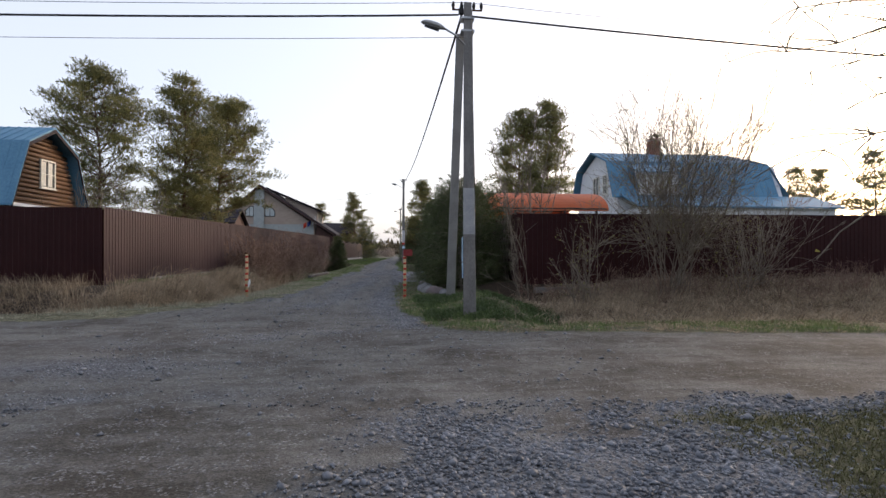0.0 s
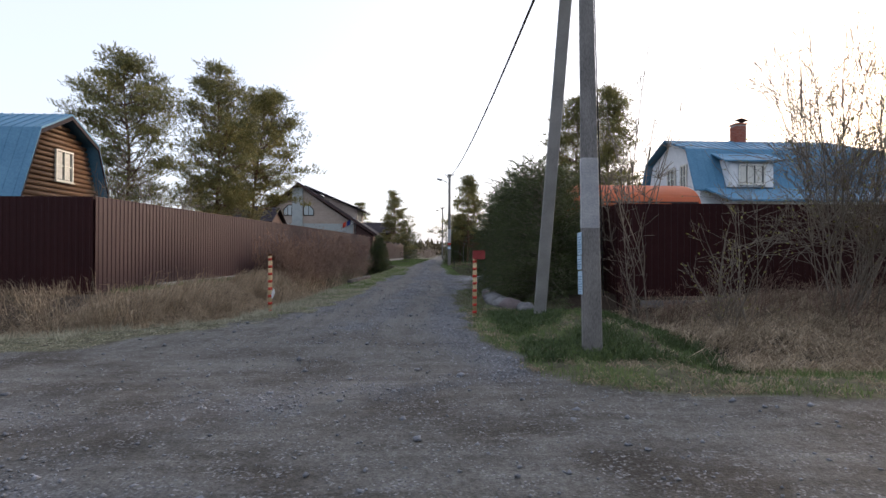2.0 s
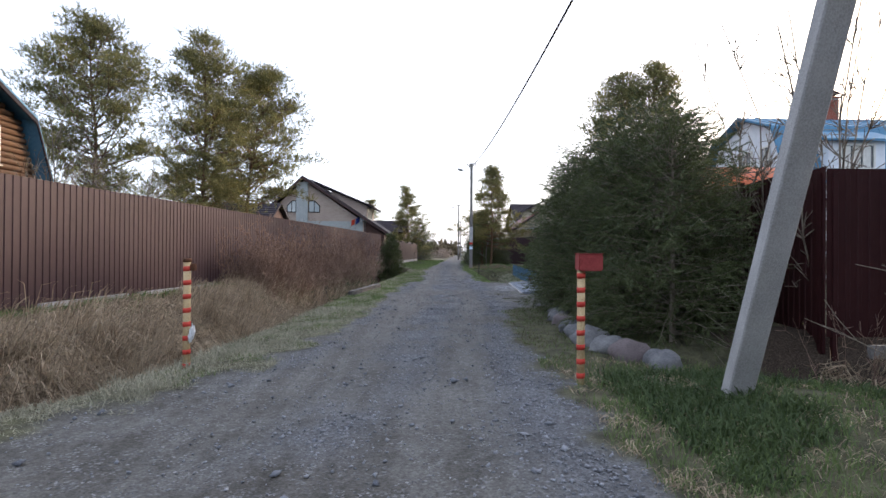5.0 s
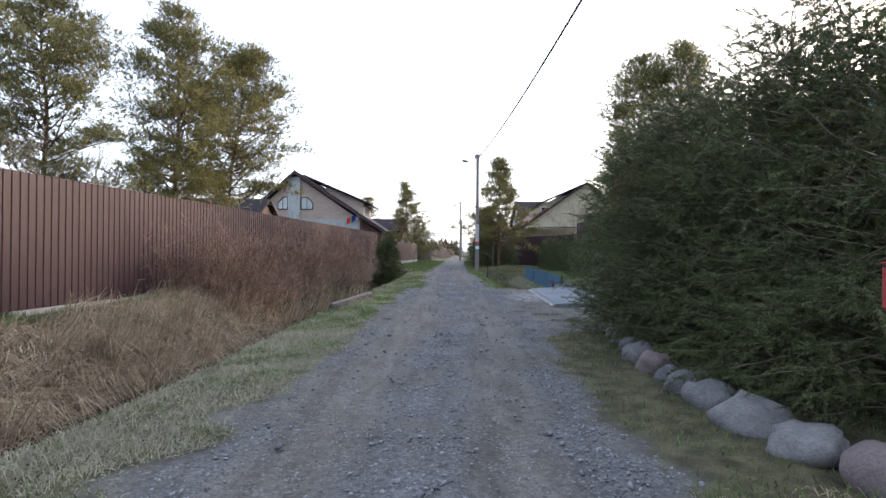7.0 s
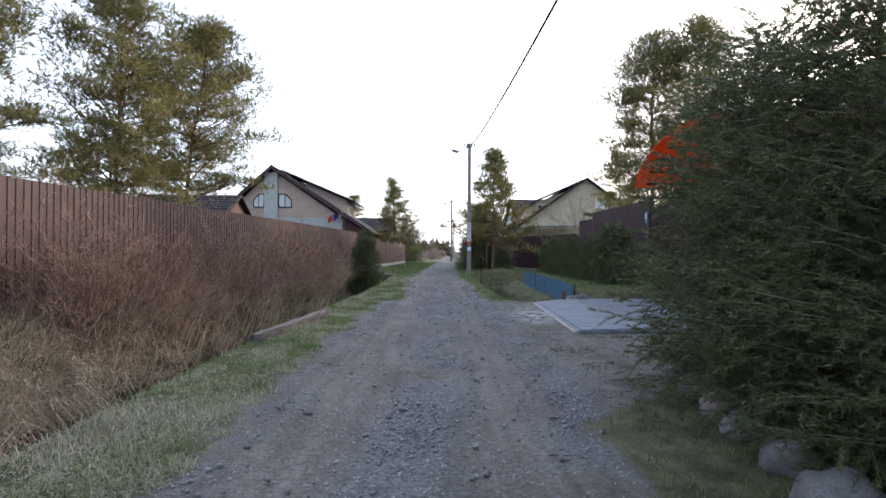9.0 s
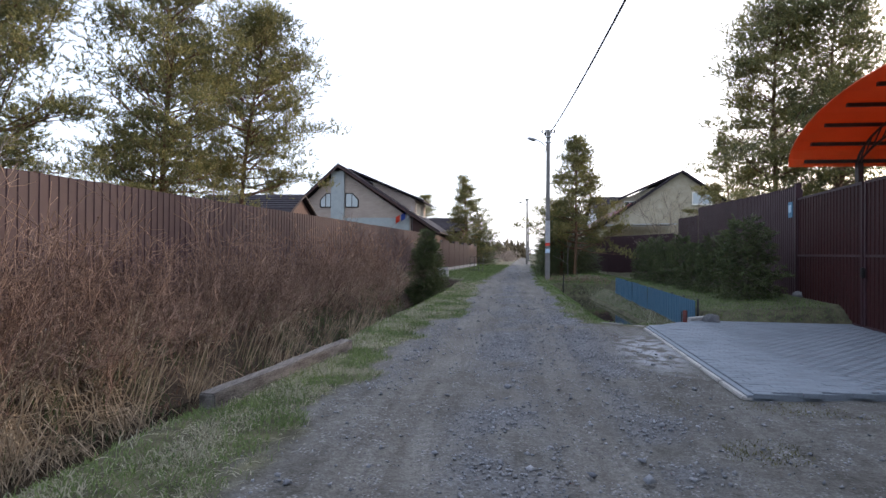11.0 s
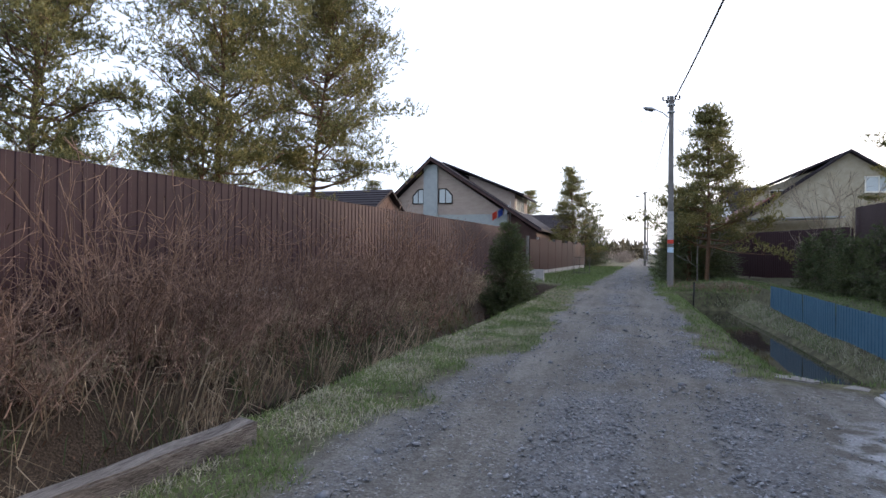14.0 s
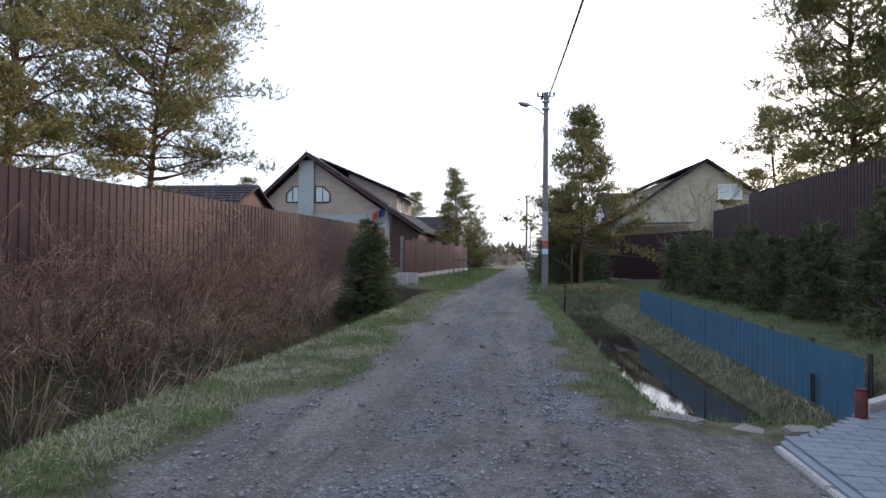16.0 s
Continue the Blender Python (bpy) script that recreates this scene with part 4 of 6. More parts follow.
# ---- houses ----
def window(parent, origin, across, w, h, frame_m, cols=2, rows=2, glass=None, curtain=False):
    """A window in a wall: origin is its lower left corner, across the plan direction; it faces to the right of across."""
    a = Vector((across[0], across[1], 0)).normalized()
    m = Matrix.Translation(origin) @ Matrix.Rotation(math.atan2(a.y, a.x), 4, "Z")
    win = part("window", box(0, w, 0.0, 0.03, 0, h), glass or M_GLASS, parent)
    win.matrix_basis = m
    t = 0.07
    bars = [(-t, 0, -t, h + t), (w, w + t, -t, h + t), (0, w, -t, 0), (0, w, h, h + t)]
    bars += [(w * k / cols - 0.025, w * k / cols + 0.025, 0, h) for k in range(1, cols)]
    bars += [(0, w, h * k / rows - 0.02, h * k / rows + 0.02) for k in range(1, rows)]
    for x0, x1, z0, z1 in bars:
        part("window_frame", box(x0, x1, -0.05, 0.025, z0, z1), frame_m, win)
    part("window_sill", box(-0.12, w + 0.12, -0.1, 0.02, -t - 0.04, -t), frame_m, win)
    if curtain:
        for k in range(cols):
            part("curtain", box(w * k / cols + 0.04, w * (k + 0.75) / cols, -0.006, -0.002, 0.03, h - 0.03), M_CURTAIN, win)
    return win


def log_house():
    h = tagged(empty("log_house", pose(-16.0, 27.05, 0)), "varnished log house with a blue gambrel roof behind the fence", "house")
    outline = [(-2.7, 0.3), (2.7, 0.3), (2.7, 3.4), (1.7, 6.0), (0, 6.9), (-1.7, 6.0), (-2.7, 3.4)]
    part("wall", prism(outline, "x", -9, -0.25), M_LOG, h)
    for k in range(30):
        z = 0.5 + k * 0.21
        w = 2.7 if z < 3.4 else (2.7 - (z - 3.4) / 2.6 if z < 6 else 1.7 * (6.9 - z) / 0.9)
        if w > 0.2:
            part("log", tube([(-0.22, -w, z), (-0.22, w, z)], 0.1, 8), M_LOG, h)
    for sgn in (-1, 1):
        for (y0, z0), (y1, z1) in (((2.95, 3.25), (1.85, 6.12)), ((1.85, 6.12), (0, 7.08))):
            pl = [(sgn * y0, z0), (sgn * y1, z1), (sgn * y1, z1 + 0.08), (sgn * y0, z0 + 0.08)]
            part("roof", prism(pl, "x", -9.3, 0.35), M_BLUE_ROOF, h)
            for k in range(22):
                x = -9.2 + k * 0.44
                part("roof_seam", prism([(sgn * y0, z0 + 0.082), (sgn * y1, z1 + 0.082), (sgn * y1, z1 + 0.11), (sgn * y0, z0 + 0.11)], "x", x, x + 0.03), M_BLUE_ROOF, h)
            part("barge_board", prism([(sgn * y0, z0 - 0.18), (sgn * y1, z1 - 0.18), (sgn * y1, z1 - 0.005), (sgn * y0, z0 - 0.005)], "x", 0.3, 0.35), M_ROOFD, h)
    window(h, (-0.08, -0.35, 4.35), (0, 1), 0.95, 1.2, M_FRAME_W, 2, 2, curtain=True)
    part("eave_board", box(-0.1, 0.1, -2.75, 2.75, 3.28, 3.42), M_WHITE, h)


def blue_house():
    h = tagged(empty("blue_roofed_house", pose(14.0, 36.0, 0)), "white house with a blue half-hipped gambrel roof and brick chimney", "house")
    outline = [(-3.5, 0.3), (3.5, 0.3), (3.5, 4.7), (2.6, 7.0), (0, 8.0), (-2.6, 7.0), (-3.5, 4.7)]
    part("wall", prism(outline, "x", 0.35, 11.6), M_WHITE, h)
    for sgn in (-1, 1):
        for (y0, z0), (y1, z1), xa, xb in (((3.75, 4.75), (2.7, 7.15), -0.1, 11.1), ((2.7, 7.15), (0, 8.15), -0.1, 10.1)):
            part("roof", prism([(sgn * y0, z0), (sgn * y1, z1), (sgn * y1, z1 + 0.08), (sgn * y0, z0 + 0.08)], "x", xa, xb), M_BLUE_ROOF, h)
            for k in range(26):
                x = -0.05 + k * 0.44
                if x < xb - 0.05:
                    part("roof_seam", prism([(sgn * y0, z0 + 0.082), (sgn * y1, z1 + 0.082), (sgn * y1, z1 + 0.11), (sgn * y0, z0 + 0.11)], "x", x, x + 0.03), M_BLUE_ROOF, h)
    bm = bmesh.new()
    pts = [(11.1, -2.7, 7.2), (11.1, 2.7, 7.2), (10.1, 0, 8.22), (11.9, -3.7, 4.9), (11.9, 3.7, 4.9)]
    v = [bm.verts.new(p) for p in pts]
    for f in ((0, 1, 2), (0, 2, 1), (0, 3, 4, 1), (1, 4, 3, 0)):
        try:
            bm.faces.new([v[i] for i in f])
        except ValueError:
            pass
    part("hip_roof", bm, M_BLUE_ROOF, h)
    part("porch_roof", prism([(-3.6, 4.95), (-6.3, 4.05), (-6.3, 3.95), (-3.6, 4.85)], "x", 0.5, 13.5), M_BLUE_ROOF, h)
    part("porch_wall", box(0.9, 13.0, -6.0, -3.52, 0.3, 3.97), M_WHITE, h)
    dorm = part("dormer", prism([(-3.9, 4.95), (-1.8, 4.95), (-1.8, 6.85), (-3.9, 6.3)], "x", 1.7, 4.15), M_WHITE, h)
    part("dormer_roof", prism([(-4.2, 6.28), (-1.2, 7.55), (-1.2, 7.63), (-4.2, 6.36)], "x", 1.3, 4.55), M_BLUE_ROOF, h)
    window(h, (2.3, -3.94, 5.15), (1, 0), 1.3, 0.95, M_FRAME_W, 3, 1, curtain=True)
    window(h, (0.3, 0.3, 5.2), (0, -1), 0.9, 1.2, M_FRAME_W, 2, 2)
    window(h, (0.3, -1.4, 5.2), (0, -1), 0.6, 1.2, M_FRAME_W, 2, 2)
    ch = part("chimney", box(4.2, 4.85, -0.3, 0.3, 7.6, 9.2), M_CONC, h)
    for row in range(19):
        for k in range(3):
            for yy in (-0.315, 0.3):
                x = 4.19 + k * 0.23 - (row % 2) * 0.1
                bk = part("brick", box(max(x, 4.18), min(x + 0.215, 4.87), yy, yy + 0.015, 7.65 + row * 0.077, 7.65 + row * 0.077 + 0.065), M_BRICK, ch)
        for k in range(3):
            y = -0.3 + k * 0.2
            part("brick", box(4.182, 4.198, y + 0.005, y + 0.19, 7.65 + row * 0.077, 7.65 + row * 0.077 + 0.065), M_BRICK, ch)
    part("chimney_cap", box(4.13, 4.92, -0.37, 0.37, 9.2, 9.28), M_BRICK, h)
    part("cowl", prism([(4.1, 9.45), (4.52, 9.6), (4.94, 9.45), (4.94, 9.42), (4.52, 9.57), (4.1, 9.42)], "y", -0.35, 0.35), M_ROOFD, h)
    part("vent_pipe", tube([(8.2, 0.4, 8.0), (8.2, 0.4, 8.5)], 0.06, 8), M_STEEL, h)


def gable_house():
    h = tagged(empty("gable_house", pose(-15.4, 66.7, 0)), "beige timber house with steep dark gable roof and grey chimney pilaster", "house")
    part("wall", prism([(-4.6, 0.3), (6.4, 0.3), (6.4, 4.55), (0, 8.9), (-4.6, 4.7)], "y", 0, 12), M_GABLE, h)
    for k in range(22):
        z = 4.75 + k * 0.19
        x0, x1 = -4.6 * (8.7 - z) / 4.2, 6.4 * (8.7 - z) / 4.35
        if x1 - x0 > 0.5:
            part("board", box(x0 + 0.05, x1 - 0.05, -0.03, -0.002, z, z + 0.17), M_GABLE, h)
    part("lower_wall", box(-4.5, 6.3, -0.06, -0.004, 3.0, 4.6), M_GREYPANEL, h)
    part("side_wing", prism([(6.42, 0.3), (8.6, 0.3), (8.6, 3.2), (6.42, 4.7)], "y", 0.1, 12), M_BROWNWALL, h)
    for a, b in (((-5.3, 4.35), (0, 9.2)), ((9.1, 3.25), (0, 9.2))):
        part("roof", prism([a, b, (b[0], b[1] + 0.16), (a[0], a[1] + 0.16)], "y", -0.7, 12.4), M_ROOFD, h)
        part("barge_board", prism([(a[0], a[1] - 0.16), (b[0], b[1] - 0.16), (b[0], b[1] - 0.003), (a[0], a[1] - 0.003)], "y", -0.7, -0.62), M_BROWNWALL, h)
    part("dormer_roof", prism([(0.3, 9.15), (7.3, 6.2), (7.3, 6.35), (0.3, 9.3)], "y", 1.6, 9.0), M_ROOFD, h)
    part("dormer_wall", prism([(2.5, 7.2), (6.45, 4.9), (6.45, 6.45), (2.5, 8.15)], "y", 2.2, 8.5), M_GABLE, h)
    window(h, (6.5, 2.7, 5.15), (0, 1), 1.3, 0.95, M_FRAME_W, 2, 1)
    window(h, (6.5, 4.8, 5.15), (0, 1), 1.3, 0.95, M_FRAME_W, 2, 1)
    part("chimney_breast", box(-0.75, 0.45, -0.25, -0.035, 3.0, 8.75), M_GREYPANEL, h, "grey rendered pilaster")
    for x0 in (-1.75, 0.55):
        w = 1.15
        tri = [(x0, 5.55), (x0 + w, 5.55), (x0 + w, 6.2), (x0 + w * 0.55, 6.75), (x0, 6.75)] if x0 > 0 else [(x0, 5.55), (x0 + w - 0.2, 5.55), (x0 + w - 0.2, 6.75), (x0 + w * 0.45, 6.75), (x0, 6.2)]
        win = part("window", prism(tri, "y", -0.07, -0.05), M_GLASS_SKY, h)
        for i in range(5):
            (xa, za), (xb, zb) = tri[i], tri[(i + 1) % 5]
            part("window_frame", tube([(xa, -0.08, za), (xb, -0.08, zb)], 0.055, 4), M_FRAME_D, win)
        xm = (tri[0][0] + tri[1][0]) / 2
        part("window_frame", box(xm - 0.03, xm + 0.03, -0.11, -0.072, 5.55, 6.7), M_FRAME_D, win)
    part("finial", tube([(0, -0.6, 9.2), (0, -0.6, 9.55), (0, -0.6, 9.95)], [0.07, 0.03, 0.015], 6), M_STEEL, h)
    f = tagged(empty("flag", pose(-8.9, 66.4, 0)), "white, blue and red flag hanging from the gable house", "flag")
    for k, m in enumerate((M_WHITE, M_FLAGB, M_ORANGE)):
        bm = bmesh.new()
        g = [[bm.verts.new((-0.05 - 0.12 * i - 0.48 * k, 0.05 * math.sin(i * 1.7 + j), 5.3 - 0.22 * k - 0.19 * j - 0.08 * i)) for j in range(4)] for i in range(4)]
        for i in range(3):
            for j in range(3):
                bm.faces.new((g[i][j], g[i + 1][j], g[i + 1][j + 1], g[i][j + 1]))
        bmesh.ops.solidify(bm, geom=bm.faces[:], thickness=0.006)
        part("flag_stripe", bm, m, f)
    part("flag_pole", tube([(0.1, 0.1, 3.2), (0.05, 0.1, 5.6)], 0.02, 6), M_STEEL, f)


M_GLASS_SKY = mat("sky_lit_glass", (0.35, 0.4, 0.42), (0.45, 0.5, 0.52), 0.1, 0, 1, 0.0, spec=0.8)
M_FLAGB = mat("blue_cloth", (0.03, 0.06, 0.3), (0.05, 0.09, 0.38), 0.8)
M_ORANGE = mat("red_cloth", (0.6, 0.05, 0.03), (0.7, 0.1, 0.05), 0.8)


def plain_house(name, label, x0, x1, y0, y1, eave, ridge, wall_m, roof_m, along="x"):
    """A small gabled house; its ridge runs along x or y."""
    h = tagged(empty(name, pose((x0 + x1) / 2, (y0 + y1) / 2, 0)), label, "house")
    hx, hy = (x1 - x0) / 2, (y1 - y0) / 2
    a, b = (hy, hx) if along == "x" else (hx, hy)
    part("wall", prism([(-a, 0.2), (a, 0.2), (a, eave), (0, ridge), (-a, eave)], along, -b, b), wall_m, h)
    sl = (ridge - eave) / a
    for s in (-1, 1):
        e = a + 0.45
        part("roof", prism([(s * e, eave - 0.45 * sl + 0.02), (0, ridge + 0.02), (0, ridge + 0.18), (s * e, eave - 0.45 * sl + 0.18)], along, -b - 0.4, b + 0.4), roof_m, h)
        for k in range(int(a / 0.35)):
            t = (k + 0.5) * 0.35
            zz = ridge - t * sl + 0.18
            bmk = prism([(s * t, zz + 0.003), (s * (t + 0.3), zz - 0.3 * sl + 0.003), (s * (t + 0.3), zz - 0.3 * sl + 0.04), (s * t, zz + 0.015)], along, -b - 0.38, b + 0.38)
            part("roof_course", bmk, roof_m, h)
    return h


log_house()
blue_house()
gable_house()
plain_house("shed", "dark-roofed outbuilding behind the brown fence", -22.5, -15.6, 55.6, 60.2, 4.3, 5.55, M_BROWNWALL, M_ROOFD)
plain_house("far_house", "low dark-roofed house further down the lane", -11.5, -5.6, 80, 87, 4.0, 5.5, M_BROWNWALL, M_ROOFD)
yh = plain_house("yellow_house", "straw-yellow house with dark red gable roof", 7.6, 19.4, 66, 76, 4.1, 8.25, M_YELLOW, M_ROOFD, "y")
part("dormer_wall", prism([(-4.5, 4.8), (-1.6, 4.8), (-1.6, 7.3), (-4.5, 6.2)], "y", -4.2, 2.0), M_YELLOW, yh)
part("dormer_roof", prism([(-4.9, 6.1), (-0.2, 8.2), (-0.2, 8.35), (-4.9, 6.25)], "y", -4.6, 2.4), M_ROOFD, yh)
window(yh, (-4.3, -4.26, 4.95), (1, 0), 0.8, 1.0, M_FRAME_W, 2, 1)
window(yh, (0.9, -5.06, 5.7), (1, 0), 1.4, 0.9, M_FRAME_W, 2, 1, glass=M_GLASS_SKY)
part("lower_roof", prism([(-6.55, 3.92), (-4.0, 5.72), (-4.0, 5.78), (-6.55, 3.98)], "y", -5.5, 5.0), M_ROOFR, yh, "dark red lower roof strip")
part("porch_roof", prism([(-6.2, 3.8), (-1.0, 3.9), (-1.0, 4.0), (-6.2, 3.9)], "y", -7.5, -5.2), M_STEEL, yh, "grey corrugated porch roof")
wh = plain_house("white_house", "white house with a slate-grey block roof beyond", 9.4, 15.2, 79, 89, 5.2, 8.0, M_WHITE, M_ROOFD)
window(wh, (-2.6, -4.56, 4.0), (1, 0), 1.0, 1.2, M_FRAME_D, 2, 1)


def yard_fence():
    """Posts and panels on a concrete plinth past the end of the brown fence."""
    f = tagged(empty("panel_fence", pose(-4.75, 50.2, 0)), "red-brown panel fence on a pale concrete plinth with posts", "fence")
    n, step = 9, 2.3
    for k in range(n + 1):
        x, y = k * step * 0.06, k * step
        part("post", box(x - 0.06, x + 0.06, y - 0.06, y + 0.06, 0, 2.35, 0.01), M_CONC_D, f)
        if k < n:
            part("plinth", prism([(x + 0.1 * 0.06, y + 0.1), (x + step * 0.06, y + step - 0.1), (x + step * 0.06 + 0.12, y + step - 0.1), (x + 0.13, y + 0.1)], "z", 0.0, 0.62), M_CONC, f)
            part("panel", prism([(x + 0.065, y + 0.04), (x + step * 0.06 + 0.065, y + step - 0.04), (x + step * 0.06 + 0.105, y + step - 0.04), (x + 0.105, y + 0.04)], "z", 0.62, 2.2 + (0.15 if k % 2 else 0)), M_FENCE_R, f)
    for k, (x, y, z) in enumerate(((-4.35, 47.6, 0.75), (-4.1, 48.6, 0.8))):
        tagged(part("concrete_block", box(x - 0.55, x + 0.35, y - 0.12, y + 0.12, -0.2, z, 0.02), M_CONC), "rough pale concrete block at the culvert end", "block")


yard_fence()
for y0 in (18.2, 20.8, 23.2, 25.5):
    x0 = -7.94 + (y0 - 15.93) * 0.0793
    ob = tagged(part("plinth_slab", box(-0.06, 0.06, 0, 2.2, 0.0, 0.2, 0.015), M_CONC), "pale concrete slab under the foot of the brown fence", "slab", "plinth slabs")
    ob.matrix_basis = pose(x0 + 0.12, y0, 0.3, 0, 0, -4.5)


for k in range(9):
    x0 = 4.4 + k * 2.45
    tagged(part("plinth_slab", box(x0, x0 + 2.38, 15.92, 16.02, 0.1, 0.27 + 0.02 * (k % 3), 0.015), M_CONC_D), "weathered concrete slab under the foot of the maroon fence", "slab", "plinth slabs under the maroon fence")


def foot_boards():
    for k, (y0, w) in enumerate(((31.55, 0.75), (32.35, 0.6), (33.1, 0.9))):
        x0 = -7.94 + (y0 - 15.93) * 0.0793
        ob = tagged(part("foot_board", box(-0.02, 0.02, 0, w, 0, 0.5 - 0.06 * k, 0.006), M_CONC), "pale grey board closing the gap under the brown fence", "board", "boards under the fence")
        ob.matrix_basis = pose(x0 + 0.16, y0, ground_at(x0 + 0.16, y0) - 0.08, 0, 4, -4.5)


foot_boards()


# ---- trees and shrubs ----
def join(parts):
    vs, fs, n = [], [], 0
    for v, f in parts:
        vs.append(v)
        fs.append(f + n)
        n += len(v)
    return np.concatenate(vs), np.concatenate(fs)


def limb_path(start, direction, length, steps, curl, wander):
    pts = [np.array(start, float)]
    d = np.array(direction, float)
    for k in range(steps):
        d = unit(d + RNG.normal(size=3) * wander + np.array([0, 0, curl]))
        pts.append(pts[-1] + d * length / steps)
    return np.array(pts)


def pine_parts(tall, seed, crown_from=0.3, spread=0.3, dense=1.0, lean=0.0, cone=False):
    """Trunk and limbs as sticks, and needle tufts gathered in clusters, standing at the origin."""
    global RNG
    RNG = np.random.default_rng(seed)
    wood, cluster = [], []
    trunk = limb_path((0, 0, -0.2), (lean, 0, 1), tall, 14, 0.12, 0.035)
    r = np.linspace(tall * 0.014, 0.03, 15)
    wood.append((trunk[:-1], trunk[1:], r[:-1], r[1:]))
    limbs = int(tall * 6.5 * dense)
    for w in range(limbs):
        u = min(0.99, (w // 5 * 5 + 2.5 + RNG.normal() * 0.7) / limbs)
        s = crown_from + (1 - crown_from) * u
        at = np.array([np.interp(s, np.linspace(0, 1, 15), trunk[:, k]) for k in range(3)])
        reach = tall * spread * np.interp(u, [0, 0.12, 0.35, 0.6, 0.85, 1], [0.6, 1.0, 1.0, 0.84, 0.48, 0.1])
        if cone:
            reach = tall * spread * (1.04 - u)
        a = w * 2.4 + RNG.normal() * 0.5
        ln = max(0.3, reach * RNG.choice([0.5, 0.75, 0.95, 1.1, 1.25]))
        path = limb_path(at, unit(np.array([math.cos(a), math.sin(a), RNG.uniform(-0.12, 0.2) + 0.6 * u])), ln, 7, 0.05, 0.15)
        rr = np.linspace(0.04 + 0.02 * (1 - u), 0.008, 8) * (tall / 13)
        wood.append((path[:-1], path[1:], rr[:-1], rr[1:]))
        for j in ((3, 5, 6, 7) if ln > 1.2 else (5, 7)):
            for _ in range(2):
                d = unit(RNG.normal(size=3) * [1, 1, 0.45] + unit(path[j] - path[0]) * 0.8 + [0, 0, 0.25])
                e = path[j] + d * RNG.uniform(0.2, 0.75) * (tall / 13)
                wood.append((path[j][None], e[None], np.array([0.012]), np.array([0.004])))
                cluster.append(e)
    p0, p1, r0, r1 = (np.concatenate([x[i] for x in wood]) for i in range(4))
    # each twig end carries short upturned shoots set round with needles
    c, m, n = np.array(cluster), 15, 16
    k = tall / 13
    foot = c[:, None] + RNG.normal(size=(len(c), m, 3)) * np.array([0.25, 0.25, 0.09]) * k
    way = unit((foot - c[:, None]) * 2.2 + RNG.normal(size=foot.shape) * 0.45 + [0, 0, 0.75])
    ln = RNG.uniform(0.16, 0.4, (len(c), m, 1)) * k
    u = (np.arange(n) + 0.5) / n
    base = foot[:, :, None] + way[:, :, None] * (ln * u)[..., None]
    d = unit(way[:, :, None] * 0.7 + RNG.normal(size=base.shape) * 0.6)
    tip = base + d * RNG.uniform(0.07, 0.13, base.shape[:3] + (1,)) * k
    base, tip = base.reshape(-1, 3), tip.reshape(-1, 3)
    return sticks(p0, p1, r0, r1), needles(base, tip, 0.032)


def spruce_parts(tall, radius, seed, levels=None, per=9, step=0.11, needle=0.05, spray=0.2, width=0.011, bushy=0.5, k=16):
    global RNG
    RNG = np.random.default_rng(seed)
    wood, sp, sd, sl = [], [], [], []
    p0 = np.array([[0, 0, -0.2], [0, 0, tall * 0.6]])
    p1 = np.array([[0, 0, tall * 0.6], [0, 0, tall]])
    wood.append((p0, p1, np.array([tall * 0.018, tall * 0.009]), np.array([tall * 0.009, 0.008])))
    levels = levels or int(tall / 0.15)
    for lv in range(levels):
        s = (lv + 0.3) / levels
        reach = radius * ((1 - s) ** bushy) * (0.85 + 0.15 * min(1, s * 6)) + 0.06
        for b in range(per if s < 0.85 else per // 2 + 1):
            a = RNG.random() * 6.283
            ln = reach * RNG.uniform(0.72, 1.12)
            z = tall * s + RNG.uniform(-0.5, 0.5) * tall / levels * 1.6
            droop = RNG.uniform(-0.3, 0.18) + 0.5 * s
            path = limb_path((0, 0, z), unit(np.array([math.cos(a), math.sin(a), droop])), ln, 5, 0.02, 0.15)
            rr = np.linspace(0.009, 0.002, 6)
            wood.append((path[:-1], path[1:], rr[:-1], rr[1:]))
            n = max(3, int(ln / step))
            for i in range(n):
                t = 0.18 + 0.82 * (i + RNG.random()) / n
                q = np.array([np.interp(t, np.linspace(0, 1, 6), path[:, c]) for c in range(3)])
                dr = unit(path[-1] - path[0])
                side = np.array([-dr[1], dr[0], 0]) * (1 if i % 2 else -1)
                d = unit(dr * RNG.uniform(0.5, 1.0) + side * RNG.uniform(0.3, 0.9) + [0, 0, RNG.uniform(-1.1, 0.3)])
                sp.append(q)
                sd.append(d)
                sl.append(spray * RNG.uniform(0.6, 1.3) * (0.6 + 0.4 * (1 - s)))
            sp.append(path[-1] - dr * 0.05)
            sd.append(dr)
            sl.append(spray * 0.9)
    p0, p1, r0, r1 = (np.concatenate([x[i] for x in wood]) for i in range(4))
    sp, sd, sl = np.array(sp), np.array(sd), np.array(sl)
    t = (np.arange(k) + 0.5) / k
    base = sp[:, None] + sd[:, None] * (sl[:, None] * t)[..., None]
    ang = np.arange(k) * 2.4 + RNG.random((len(sp), 1)) * 6.28
    h = unit(np.cross(sd, [0.1, 0.2, 1.0]))
    v = np.cross(sd, h)
    out = h[:, None] * np.cos(ang)[..., None] + v[:, None] * np.sin(ang)[..., None] * 0.7
    tip = base + unit(out + sd[:, None] * 0.9) * needle * RNG.uniform(0.7, 1.3, (len(sp), k, 1))
    nd = needles(base.reshape(-1, 3), tip.reshape(-1, 3), width)
    return sticks(p0, p1, r0, r1), nd


